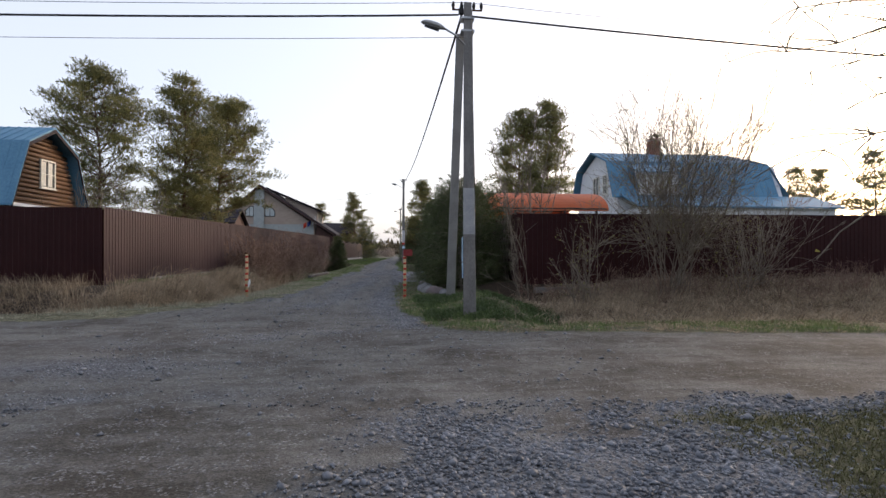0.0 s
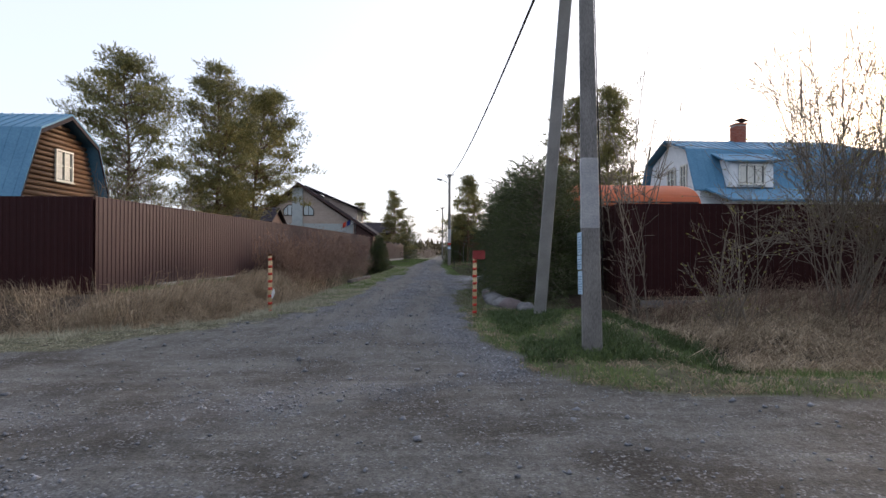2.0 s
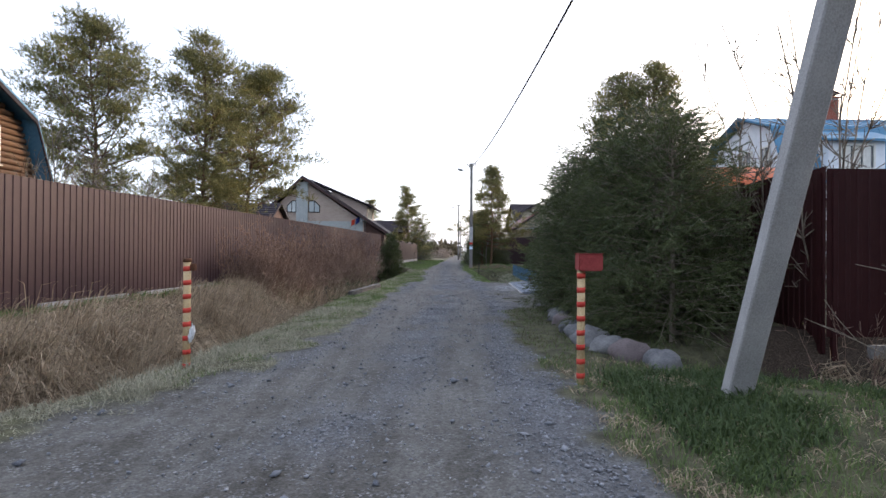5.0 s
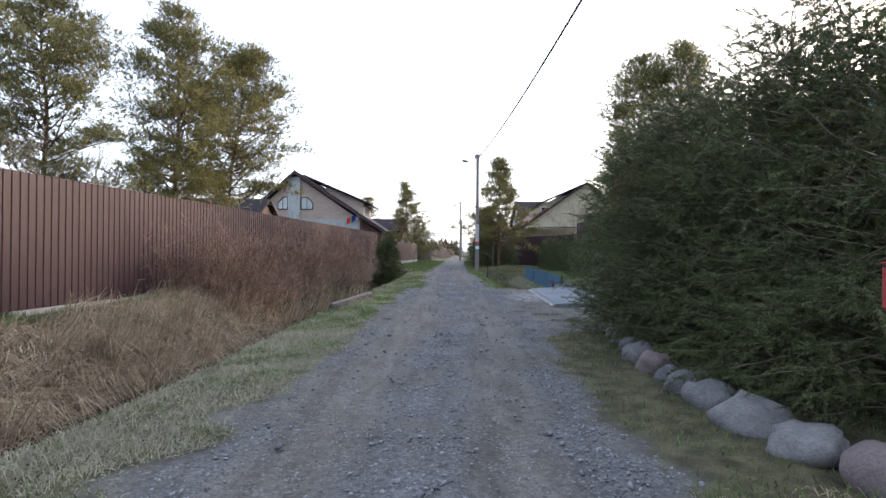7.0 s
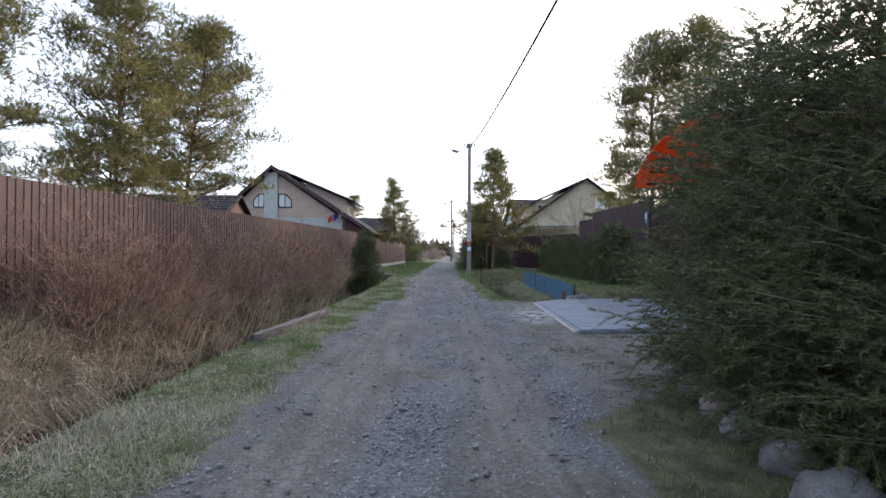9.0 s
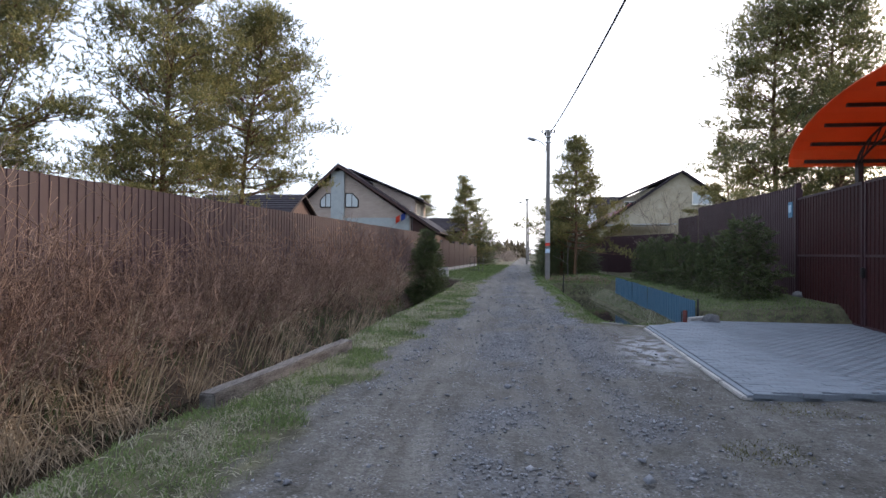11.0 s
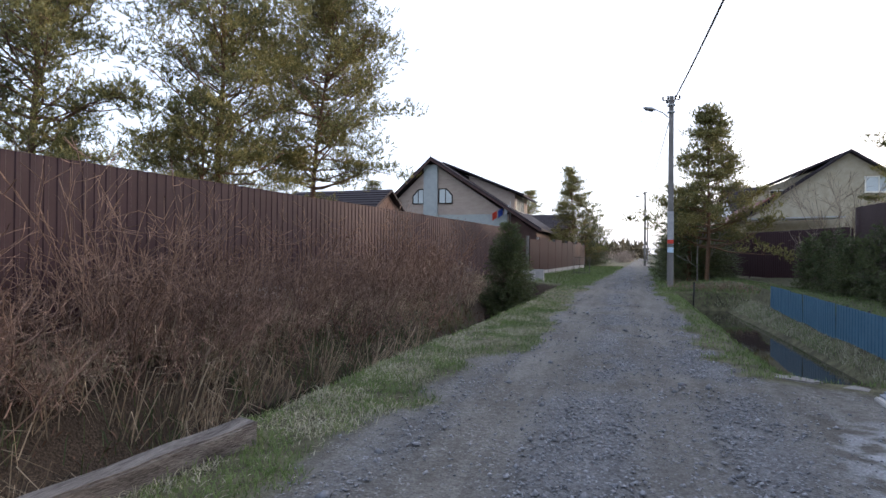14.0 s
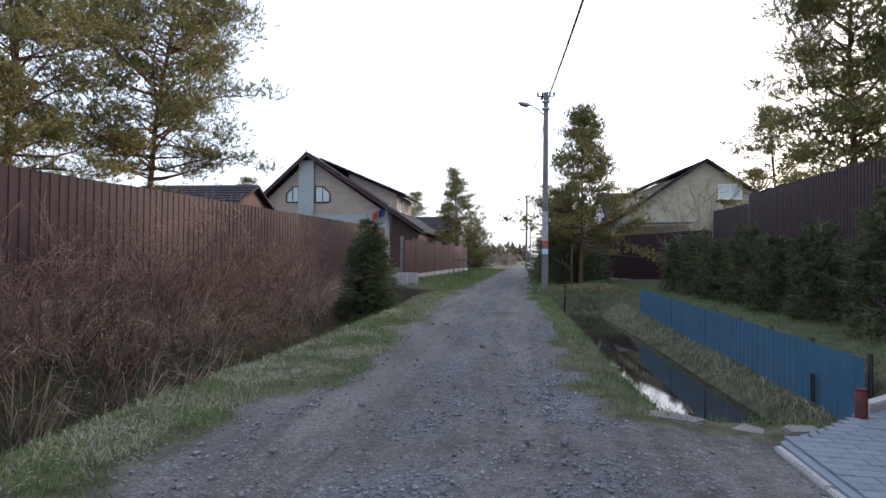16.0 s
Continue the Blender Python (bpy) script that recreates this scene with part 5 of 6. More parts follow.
def tree_thing(name, parts, wood_m, leaf_m, m, label, category="tree", group="", crown="crown"):
    t = empty(name, m)
    soup("trunk", *parts[0], wood_m, t)
    soup(crown, *parts[1], leaf_m, t)
    return tagged(t, label, category, group)


def stand(x, y, rz=0.0, sx=1.0, sz=1.0):
    return pose(x, y, ground_at(x, y), 0, 0, rz) @ Matrix.Diagonal((sx, sx, sz, 1))


def sized_copy(ob, x, y, rz=0.0, sx=1.0, sz=1.0):
    c = copy_thing(ob, pose(x, y, ground_at(x, y), 0, 0, rz))
    c.scale = (sx, sx, sz)
    return c


# tall pines behind the left fence
pine_label = "tall Scots pine with open dark green crown behind the fence"
for x, y, tall, seed, frm, spr, dense in ((-18.6, 36.7, 12.6, 11, 0.16, 0.29, 1.25), (-15.0, 41.0, 13.2, 12, 0.1, 0.25, 1.15), (-14.7, 47.0, 13.0, 13, 0.3, 0.29, 1.3), (-14.3, 39.6, 6.5, 15, 0.1, 0.3, 1.2)):
    tree_thing("pine_tree", pine_parts(tall, seed, frm, spr, dense), M_BARK, M_PINE, stand(x, y), pine_label, "pine", "pines behind the brown fence")
for x, y, tall, seed, frm, spr, dense in ((11.4, 46.5, 13.2, 21, 0.25, 0.2, 0.95), (14.2, 46.1, 13.6, 22, 0.25, 0.2, 0.95), (12.2, 53.0, 8.0, 23, 0.1, 0.26, 1.1)):
    tree_thing("pine_tree", pine_parts(tall, seed, frm, spr, dense), M_BARK, M_PINE, stand(x, y), "slender tall pine standing behind the dark fence", "pine", "pines behind the gate")
back = tree_thing("pine_tree", pine_parts(9.5, 31, 0.12, 0.27, 1.0), M_BARK, M_PINE, stand(46, 52), "distant pine against the bright evening sky", "pine", "distant pines")
for x, y, s in ((41, 50, 0.95), (50, 50, 1.15), (54, 47, 1.1), (59, 48, 0.9), (38.5, 56, 0.6), (-52, 62, 1.2), (-12.0, 92, 0.9), (-30, 85, 1.0), (-58, 70, 1.1)):
    sized_copy(back, x, y, x * 37, s, s)

# spruces and young pines down the lane
slim = tree_thing("spruce_tree", spruce_parts(8.6, 1.9, 41, 44, 9, 0.26, 0.13, 0.5, 0.032, 0.62, 18), M_BARK, M_SPRUCE, stand(-20.5, 75), "dark spruce standing among the houses", "spruce")
sized_copy(slim, -3.6, 84.0, 120, 1.1, 0.6)
sized_copy(slim, -3.9, 79.5, 60, 0.9, 0.45)
for x, y, s, z in ((2.5, 52.0, 0.8, 0.45), (3.4, 53.5, 0.85, 0.42), (2.7, 56.0, 0.9, 0.55), (4.0, 57.5, 0.8, 0.5), (3.2, 63.5, 0.8, 0.6), (3.9, 70, 1.0, 0.55)):
    sized_copy(slim, x, y, x * 90, s, z)
tree_thing("pine_tree", pine_parts(7.6, 42, 0.22, 0.33, 1.9, cone=True), M_BARK, M_PINE, stand(3.05, 50.7), "slender young pine with upturned shoots beside the lane", "pine")
tree_thing("pine_tree", pine_parts(8.8, 43, 0.06, 0.38, 1.6, cone=True), M_BARK, M_PINE, stand(-4.75, 75.7), "slender young pine beside the far panel fence", "pine")

# the dense spruce hedge by the boulders
hedge = []
for k, seed in enumerate((51, 52, 53)):
    hedge.append(spruce_parts(3.3 + 0.12 * k, 1.3, seed, 22, 13, 0.11, 0.042, 0.27, 0.009, 0.42, 34))
hedge_at = [(2.3, 16.9, 0.98), (2.35, 17.6, 1.05), (2.3, 18.3, 1.04), (2.35, 19.0, 1.0), (2.2, 19.7, 1.03), (2.12, 20.4, 1.03), (2.1, 21.1, 1.03), (2.15, 21.8, 1.0), (2.3, 22.3, 0.95), (3.1, 18.2, 0.98), (3.4, 19.6, 1.06), (3.4, 21.2, 1.0)]
made = [None] * 3
for i, (x, y, s) in enumerate(hedge_at):
    k = i % 3
    if made[k] is None:
        made[k] = tree_thing("hedge_spruce", hedge[k], M_BARK_G, M_SPRUCE, stand(x, y), "dense dark green spruce grown together into a tall hedge", "spruce", "spruces of the hedge")
        made[k].matrix_basis = pose(x, y, ground_at(x, y), 0, 0, i * 71)
        made[k].scale = (s, s, s)
    else:
        sized_copy(made[k], x, y, i * 71, s, s * (0.96 + 0.04 * (i % 2)))

# clipped dwarf spruces on the raised lawn
dwarf = tree_thing("dwarf_spruce", spruce_parts(1.6, 0.78, 61, 20, 12, 0.1, 0.065, 0.16, 0.02, 0.42, 14), M_BARK_G, M_SPRUCE, stand(5.2, 34.5), "bushy round dwarf spruce on the raised lawn", "spruce bush", "dwarf spruces by the fence")
dwarf.scale = (1.05, 1.05, 1.22)
for i, (x, y, s, z) in enumerate(((5.2, 36.6, 0.76, 1.0), (5.15, 38.1, 0.7, 0.9), (5.2, 39.5, 0.74, 1.05), (5.1, 41.0, 0.7, 0.92), (5.15, 42.4, 0.76, 1.06), (5.05, 43.8, 0.72, 0.98))):
    sized_copy(dwarf, x, y, 40 + i * 77, s, z)
# single young spruce at the end of the thicket
tree_thing("young_spruce", spruce_parts(2.85, 0.88, 63, 34, 15, 0.08, 0.06, 0.22, 0.017, 0.6, 20), M_BARK_G, M_SPRUCE, stand(-3.85, 41.2), "young dark spruce at the edge of the ditch", "spruce")


def shrub_parts(n, tall, spread, seed, r=0.008, twigs=3, flare=0.5, arch=0.0, least=0.45, low=1, reach=1.0):
    """Many thin stems from one foot, and their twigs: two meshes, and the twig ends."""
    global RNG
    RNG = np.random.default_rng(seed)
    stems, fine, ends = [], [], []
    for _ in range(n):
        foot = RNG.normal(size=2) * spread
        a = RNG.random() * 6.283
        lean = flare * RNG.random()
        d = unit(np.array([math.cos(a) * lean, math.sin(a) * lean, 1.0]))
        h = tall * RNG.uniform(least, 1.08)
        path = limb_path((foot[0], foot[1], -0.1), d, h, 6, 0.05 - arch, 0.1)
        rr = np.linspace(r * RNG.uniform(0.7, 1.3), r * 0.42, 7)
        stems.append((path[:-1], path[1:], rr[:-1], rr[1:]))
        for _ in range(twigs):
            j = RNG.integers(low, 6)
            b = limb_path(path[j], unit(unit(path[j + 1] - path[j]) + RNG.normal(size=3) * 0.55), h * RNG.uniform(0.15, 0.42) * reach, 3, 0.06, 0.15)
            q = np.linspace(rr[j] * 0.6, r * 0.32, 4)
            fine.append((b[:-1], b[1:], q[:-1], q[1:]))
            ends += list(b[1:])
            for _ in range(2):
                c = limb_path(b[RNG.integers(1, 3)], unit(unit(b[-1] - b[0]) + RNG.normal(size=3) * 0.7), h * 0.13 * reach, 2, 0.03, 0.15)
                fine.append((c[:-1], c[1:], np.full(2, max(r * 0.32, 0.0045)), np.full(2, max(r * 0.25, 0.0035))))
                ends += list(c[1:])
    return (sticks(*(np.concatenate([s[i] for s in stems]) for i in range(4))), sticks(*(np.concatenate([s[i] for s in fine]) for i in range(4)))), np.array(ends)


def leaves(points, per, size, seed, loose=0.05):
    global RNG
    RNG = np.random.default_rng(seed)
    c = np.repeat(points, per, 0) + RNG.normal(size=(len(points) * per, 3)) * loose
    d = unit(RNG.normal(size=c.shape)) * size
    return blades(c, c + d, size * 0.55, 0.05)


def shrub(x, y, parts, material, label, rz=0, leaf=None, leaf_m=None, group="", category="shrub", name="bare_shrub"):
    t = empty(name, pose(x, y, ground_at(x, y), 0, 0, rz))
    tagged(soup("stem", *parts[0][0], material, t), kind="stuff")
    tagged(soup("twig", *parts[0][1], material, t), kind="stuff")
    if leaf is not None:
        soup("foliage", *leaf, leaf_m, t)
    return tagged(t, label, category, group)


# red-brown thicket in the left ditch
kinds = []
spots = []
RNGS = np.random.default_rng(99)
y = 24.3
while y < 40.0:
    for off in (2.0, 2.45, 2.95):
        spots.append((float(ditch_left(y)) - off + RNGS.uniform(-0.25, 0.25), y + RNGS.uniform(-0.4, 0.4), off))
    y += 0.7
for i, (x, y, off) in enumerate(spots):
    fx = -7.94 + (y - 15.93) * 0.0793
    x = max(x, fx + 0.45)
    k = i % 5
    if k >= len(kinds):
        p = shrub_parts(22, 1.45 + 0.14 * k, 0.3, 70 + k, 0.0085, 6, 0.95, 0.0)
        t = shrub(x, y, p, M_TWIG, "bare red-brown willow scrub crowding the ditch bank", i * 50, leaves(p[1][::5], 1, 0.03, 500 + k, 0.02), M_DEADLEAF, group="scrub in the ditch")
        kinds.append(t)
    else:
        c = copy_thing(kinds[k], pose(x, y, ground_at(x, y), 0, 0, i * 50))
        z = RNGS.uniform(0.55, 1.15) * min(1.0, 0.55 + (y - 24.0) * 0.3) * (0.65 if off < 2.1 else 1.0)
        c.scale = (1.0, 1.0, z)
# pale bare stems by the young spruce
p = shrub_parts(16, 1.5, 0.3, 81, 0.009, 4, 0.9)
shrub(-4.9, 37.6, p, M_TWIG_P, "pale bare arching stems beside the young spruce")
# willow in front of the maroon fence
for x, y, n, tall, seed, lab in ((7.5, 13.9, 17, 4.4, 83, "multi-stemmed willow just coming into yellow-green leaf"), (8.05, 14.2, 15, 4.3, 84, "multi-stemmed willow just coming into yellow-green leaf"), (10.6, 14.6, 14, 3.0, 85, "bare grey shrub in front of the maroon fence"), (3.55, 13.8, 3, 3.2, 86, "thin bare sapling in front of the maroon fence"), (9.4, 13.6, 9, 2.2, 87, "low shrub with a few yellow-green leaves"), (4.9, 13.0, 8, 2.4, 88, "low shrub with a few yellow-green leaves")):
    p = shrub_parts(n, tall * (1.42 if tall > 3.5 else 1.3), 0.13, seed, 0.015 if tall > 3.5 else 0.013, 26 if tall > 3.5 else 10, 0.75 if n > 6 else 0.15, 0.0, 0.66 if tall > 3.5 else 0.45, 2 if tall > 3.5 else 1)
    lf = leaves(p[1][::3], 1, 0.045, seed + 100, 0.04) if "leaf" in lab or "leaves" in lab else leaves(p[1][::6], 1, 0.02, seed + 100)
    shrub(x, y, p, M_BARK_G, lab, 0, lf, M_BUD, name="willow_shrub")
# low brown brush under the maroon fence
brush = shrub(4.5, 14.9, shrub_parts(40, 1.1, 0.5, 90, 0.006, 4, 0.7), M_TWIG, "tangled low brown brush under the maroon fence", group="brush under the fence")
for i in range(15):
    x = 5.4 + i * 0.85
    y = 14.9 - 1.6 * ((i * 7) % 5) / 5
    c = copy_thing(brush, pose(x, y, ground_at(x, y), 0, 0, i * 63))
    c.scale = (1, 1, 0.6 + 0.12 * ((i * 3) % 4))
# slender poplar shoots behind the pole
for i, (x, y) in enumerate(((4.4, 16.9), (4.9, 17.4), (4.2, 18.2))):
    p = shrub_parts(5, 6.4 - 0.5 * i, 0.15, 92 + i, 0.022, 22, 0.08, reach=0.35)
    shrub(x, y, p, M_BARK_G, "slender leafless sapling behind the fence", 0, name="bare_sapling")
# grey bare tree beside the log house and in front of the yellow house
for x, y, tall, n, seed in ((-14.2, 27.5, 5.2, 12, 96), (-13.0, 31.0, 4.6, 12, 97), (9.9, 56.0, 6.4, 12, 98), (6.9, 49.2, 2.6, 8, 99)):
    p = shrub_parts(n, tall, 0.2, seed, 0.028 if tall > 4 else 0.012, 12, 0.7)
    shrub(x, y, p, M_BARK_G if tall > 3 else M_TWIG_P, "bare grey spring tree with fine twigs", 0, leaves(p[1][::4], 1, 0.05, seed), M_BUD, name="bare_tree", category="tree")
for x, y in ((2.75, 51.0), (3.35, 51.6)):
    p = shrub_parts(1, 5.0, 0.02, int(x * 100), 0.045, 4, 0.05)
    shrub(x, y, p, M_BIRCH, "thin pale birch among the dark spruces", 0, name="birch_tree", category="tree")


def overhanging_birch():
    """A birch on the near verge whose branch reaches over the cross road."""
    global RNG
    RNG = np.random.default_rng(131)
    segs, fine, ends = [], [], []
    trunk = limb_path((0, 0, -0.2), (0, 0, 1), 5.6, 10, 0.1, 0.03)
    r = np.linspace(0.11, 0.03, 11)
    segs.append((trunk[:-1], trunk[1:], r[:-1], r[1:]))
    for j in range(5, 11):
        for a in (2.3, 2.6, 0.4, 4.5, 1.7):
            d = unit(np.array([math.cos(a), math.sin(a), 0.25]) + RNG.normal(size=3) * 0.15)
            b = limb_path(trunk[j], d, RNG.uniform(2.6, 3.9), 6, -0.03, 0.1)
            q = np.linspace(0.028, 0.009, 7)
            segs.append((b[:-1], b[1:], q[:-1], q[1:]))
            for k in range(2, 7):
                for _ in range(3):
                    c = limb_path(b[k], unit(d + RNG.normal(size=3) * 0.8), RNG.uniform(0.3, 0.9), 4, -0.12, 0.15)
                    w = np.linspace(0.011, 0.008, 5)
                    fine.append((c[:-1], c[1:], w[:-1], w[1:]))
                    ends += list(c[2:])
    st = tuple(sticks(*(np.concatenate([s[i] for s in group]) for i in range(4))) for group in (segs, fine))
    lf = leaves(np.array(ends)[::4], 1, 0.05, 132, 0.05)
    x, y = 7.6, 4.0
    t = shrub(x, y, (st, None), M_BARK_G, "birch with drooping twigs and small new leaves", 0, lf, M_BUD, category="tree", name="birch_tree")


overhanging_birch()


# far woods and bushes at the end of the lane
def far_woods():
    r = np.random.default_rng(201)
    n = 5200
    ang = r.uniform(-1.35, 1.35, n)
    dist = r.uniform(150, 330, n)
    x, y = np.sin(ang) * dist, np.cos(ang) * dist
    keep = (np.abs(x - 0.045 * y) > 3.5)
    x, y = x[keep], y[keep]
    tall = r.uniform(2.0, 5.5, len(x)) * (0.7 + 0.6 * vnoise(x, y, 30, 77))
    m = 14
    base = np.stack([x, y, np.full(len(x), 0.2)], -1)[:, None] + r.normal(size=(len(x), m, 3)) * [1.2, 1.2, 0.0]
    up = r.random((len(x), m, 1)) * tall[:, None, None] * [0, 0, 1]
    b = (base + up * 0.75).reshape(-1, 3)
    t = b + (r.normal(size=b.shape) * [0.8, 0.8, 0.5] + [0, 0, 1.2])
    global RNG
    RNG = r
    v, f = needles(b, t, 0.9)
    tagged(soup("far_woods", v, f, M_FAR), "hazy brown-green woods beyond the end of the lane", "woods", kind="stuff")


far_woods()


def unseen_woods():
    """Unseen dark woods added behind the starting point to close it and block skylight."""
    global RNG
    r = np.random.default_rng(205)
    RNG = r
    n = 1500
    x, y = r.uniform(-70, 70, n), r.uniform(-34, -13, n)
    tall = r.uniform(7, 12, n)
    m = 34
    u = r.random((n, m))
    spread = (1.1 - u) * 2.0
    a = r.random((n, m)) * 6.283
    b = np.stack([x[:, None] + np.cos(a) * spread, y[:, None] + np.sin(a) * spread, u * tall[:, None] + 0.1], -1).reshape(-1, 3)
    t = b + r.normal(size=b.shape) * [0.5, 0.5, 0.3] + np.stack([np.cos(a), np.sin(a), -0.4 + 0 * a], -1).reshape(-1, 3) * 0.7
    tagged(soup("woods", *needles(b, t, 0.6), M_SPRUCE), "unseen dark conifer woods added behind the start to block low sky", "woods", kind="stuff")


unseen_woods()
for i, (x, y, s) in enumerate(((-0.6, 105, 1.2), (0.4, 118, 1.5), (6.8, 100, 1.2), (7.6, 112, 1.4), (-3, 128, 1.5), (10, 130, 1.5))):
    if i == 0:
        fb = shrub(x, y, shrub_parts(60, 2.0, 0.7, 150, 0.03, 5, 0.6), M_TWIG_P, "brown leafless roadside bush far down the lane", group="far roadside bushes")
    else:
        copy_thing(fb, pose(x, y, ground_at(x, y), 0, 0, i * 80))


# ---- grass ----
def grass(name, label, xs, ys, tall, lay, material, seed, width=0.006, bend=0.3, dirx=None, sink=0.01, matted=False):
    """Blades rooted at xs, ys; lay: how far they lean over, as a share of their length."""
    global RNG
    RNG = np.random.default_rng(seed)
    n = len(xs)
    z = height(xs, ys) - sink
    h = tall * RNG.uniform(0.5, 1.25, n)
    a = RNG.random(n) * 6.283 if dirx is None else dirx + RNG.normal(size=n) * 0.7
    l = np.clip(lay * RNG.uniform(0.4, 1.5, n), 0, 0.98)
    base = np.stack([xs, ys, z], -1)
    tip = base + np.stack([np.cos(a) * l * h, np.sin(a) * l * h, np.sqrt(1 - l * l) * h], -1)
    if matted:
        tip[:, 2] = height(tip[:, 0], tip[:, 1]) + RNG.uniform(0.0, 0.16, n) * tall
    tip[:, 2] = np.maximum(tip[:, 2], height(tip[:, 0], tip[:, 1]) + 0.01)
    tagged(soup(name, *blades(base, tip, width * RNG.uniform(0.6, 1.4, n), bend), material), label, "grass", kind="stuff")


def scatter(x0, x1, y0, y1, n, want, seed):
    r = np.random.default_rng(seed)
    x, y = r.uniform(x0, x1, n), r.uniform(y0, y1, n)
    keep = r.random(n) < want(x, y)
    return x[keep], y[keep]


def tuftiness(x, y, s):
    return smooth(0.3, 0.65, vnoise(x, y, 0.35, s) * 0.6 + vnoise(x, y, 1.3, s + 1) * 0.4)


def left_depth(x, y):
    return np.minimum(ditch_left(y) - x, y - 12.0)


def left_bank(x, y):
    d = left_depth(x, y)
    thin = 1 - 0.65 * smooth(24, 25.5, y)
    water = 1 - np.exp(-((d - 0.95) / 0.25) ** 2) * smooth(14, 17, y) * 0.9
    return (d > 1.45 + 0.65 * smooth(25.5, 27, y)) * (x > -7.94 + (y - 15.93) * 0.0793 + np.where(y < 24, 0.9, 0.1)) * thin * water


def left_verge(x, y):
    d = left_depth(x, y)
    return (d < 0.12) * (1 - on_road(x, y)) * (x < 0)


def right_turf(x, y):
    edge = (1 - on_road(x, y)) * (x > 0.1)
    hollow = smooth(0.9, 1.8, np.minimum(x - 2.3, y - 9.1)) * (y < 16)
    return edge, hollow


def tussocks(x0, x1, y0, y1, n, per, want, seed, wide=0.07):
    """Blade roots gathered in tufts."""
    cx, cy = scatter(x0, x1, y0, y1, n, want, seed)
    r = np.random.default_rng(seed + 1)
    return np.repeat(cx, per) + r.normal(size=len(cx) * per) * wide, np.repeat(cy, per) + r.normal(size=len(cx) * per) * wide


def bank_tufts(x, y):
    d = left_depth(x, y)
    inner = x > -7.94 + (y - 15.93) * 0.0793 + 0.3
    inner = inner * np.where(y < 24, x > -7.94 + (y - 15.93) * 0.0793 + 0.95, True)
    return (d > 1.45 + 0.65 * smooth(25.5, 27, y)) * inner * (1 - 0.5 * smooth(24, 25.5, y)) * (1 - 0.6 * smooth(0.0, 1.0, d - 2.4)) * (1 - 0.8 * np.exp(-((d - 0.95) / 0.22) ** 2) * smooth(14, 17, y))


xs, ys = tussocks(-8, -2.5, 11.2, 46.5, 3600, 42, bank_tufts, 341)
grass("dry_grass", "heavy tussocks of bent dry grass hanging over the ditch", xs, ys, 0.5, 0.85, M_STRAW, 343, 0.012, 0.36, dirx=np.where(ys < 14.4, -1.57, -0.1), matted=True)
xs, ys = tussocks(2.2, 20, 9.4, 16, 1500, 42, lambda x, y: right_turf(x, y)[1] * 0.9, 345)
grass("dry_grass", "heavy tussocks of bent dry grass in the hollow", xs, ys, 0.5, 0.85, M_STRAW, 347, 0.013, 0.36, dirx=-1.57, matted=True)
xs, ys = tussocks(0.3, 9, 8.3, 16, 900, 26, lambda x, y: right_turf(x, y)[0] * (1 - right_turf(x, y)[1]), 349)
grass("pale_grass", "scattered tufts of dead grass round the utility pole", xs, ys, 0.16, 0.85, M_STRAW, 351, 0.006, 0.3, matted=True)
xs, ys = scatter(-8, -3, 11, 46.5, 90000, lambda x, y: left_bank(x, y) * (0.35 + 0.65 * tuftiness(x, y, 31)), 301)
grass("dry_grass", "long flattened dry straw-coloured grass on the ditch banks", xs, ys, 0.42, 0.8, M_STRAW, 302, 0.011, 0.22, dirx=-0.2)
xs, ys = scatter(-30, -4, 11, 15.8, 30000, lambda x, y: (left_depth(x, y) > 0.1) * (x < -8) * 1.0, 303)
grass("dry_grass", "long flattened dry straw-coloured grass by the cross road", xs, ys, 0.4, 0.8, M_STRAW, 304, 0.009, 0.22, dirx=-1.4)
xs, ys = scatter(-8, -1.0, 10.2, 47, 190000, lambda x, y: left_verge(x, y) * (0.5 + 0.5 * tuftiness(x, y, 41)) * (1 - 0.6 * smooth(20, 27, y)), 305)
grass("pale_grass", "short pale dry grass on the lane verge", xs, ys, 0.12, 0.85, M_PALE, 306, 0.0055, 0.1, matted=True)
xs, ys = scatter(-8, -0.8, 16, 60, 150000, lambda x, y: left_verge(x, y) * (0.08 + 0.92 * smooth(19, 25, y)) * (0.15 + 0.85 * tuftiness(x, y, 51)), 307)
grass("green_grass", "short fresh green grass on the lane verge", xs, ys, 0.09, 0.5, M_GRASS, 308, 0.006)
xs, ys = scatter(-8, -4, 16, 25, 32000, lambda x, y: (left_depth(x, y) > 2.2) * (x > -7.9 + (y - 15.93) * 0.0793) * (0.2 + 0.8 * tuftiness(x, y, 55)), 309)
grass("green_grass", "fresh green grass under the brown fence", xs, ys, 0.12, 0.5, M_GRASS, 310, 0.006)


xs, ys = scatter(0.2, 12, 8.0, 16, 80000, lambda x, y: right_turf(x, y)[0] * (1 - right_turf(x, y)[1]) * (0.05 + 0.95 * tuftiness(x, y, 61)) * (x < 8.5), 311)
grass("green_grass", "fresh green grass round the utility pole", xs, ys, 0.11, 0.55, M_GRASS, 312, 0.006)
xs, ys = scatter(2.0, 20, 9.2, 16, 50000, lambda x, y: right_turf(x, y)[1] * (0.3 + 0.7 * tuftiness(x, y, 71)), 313)
grass("dry_grass", "matted dry grass in the hollow under the maroon fence", xs, ys, 0.4, 0.8, M_STRAW, 314, 0.007, 0.25, dirx=-1.2)
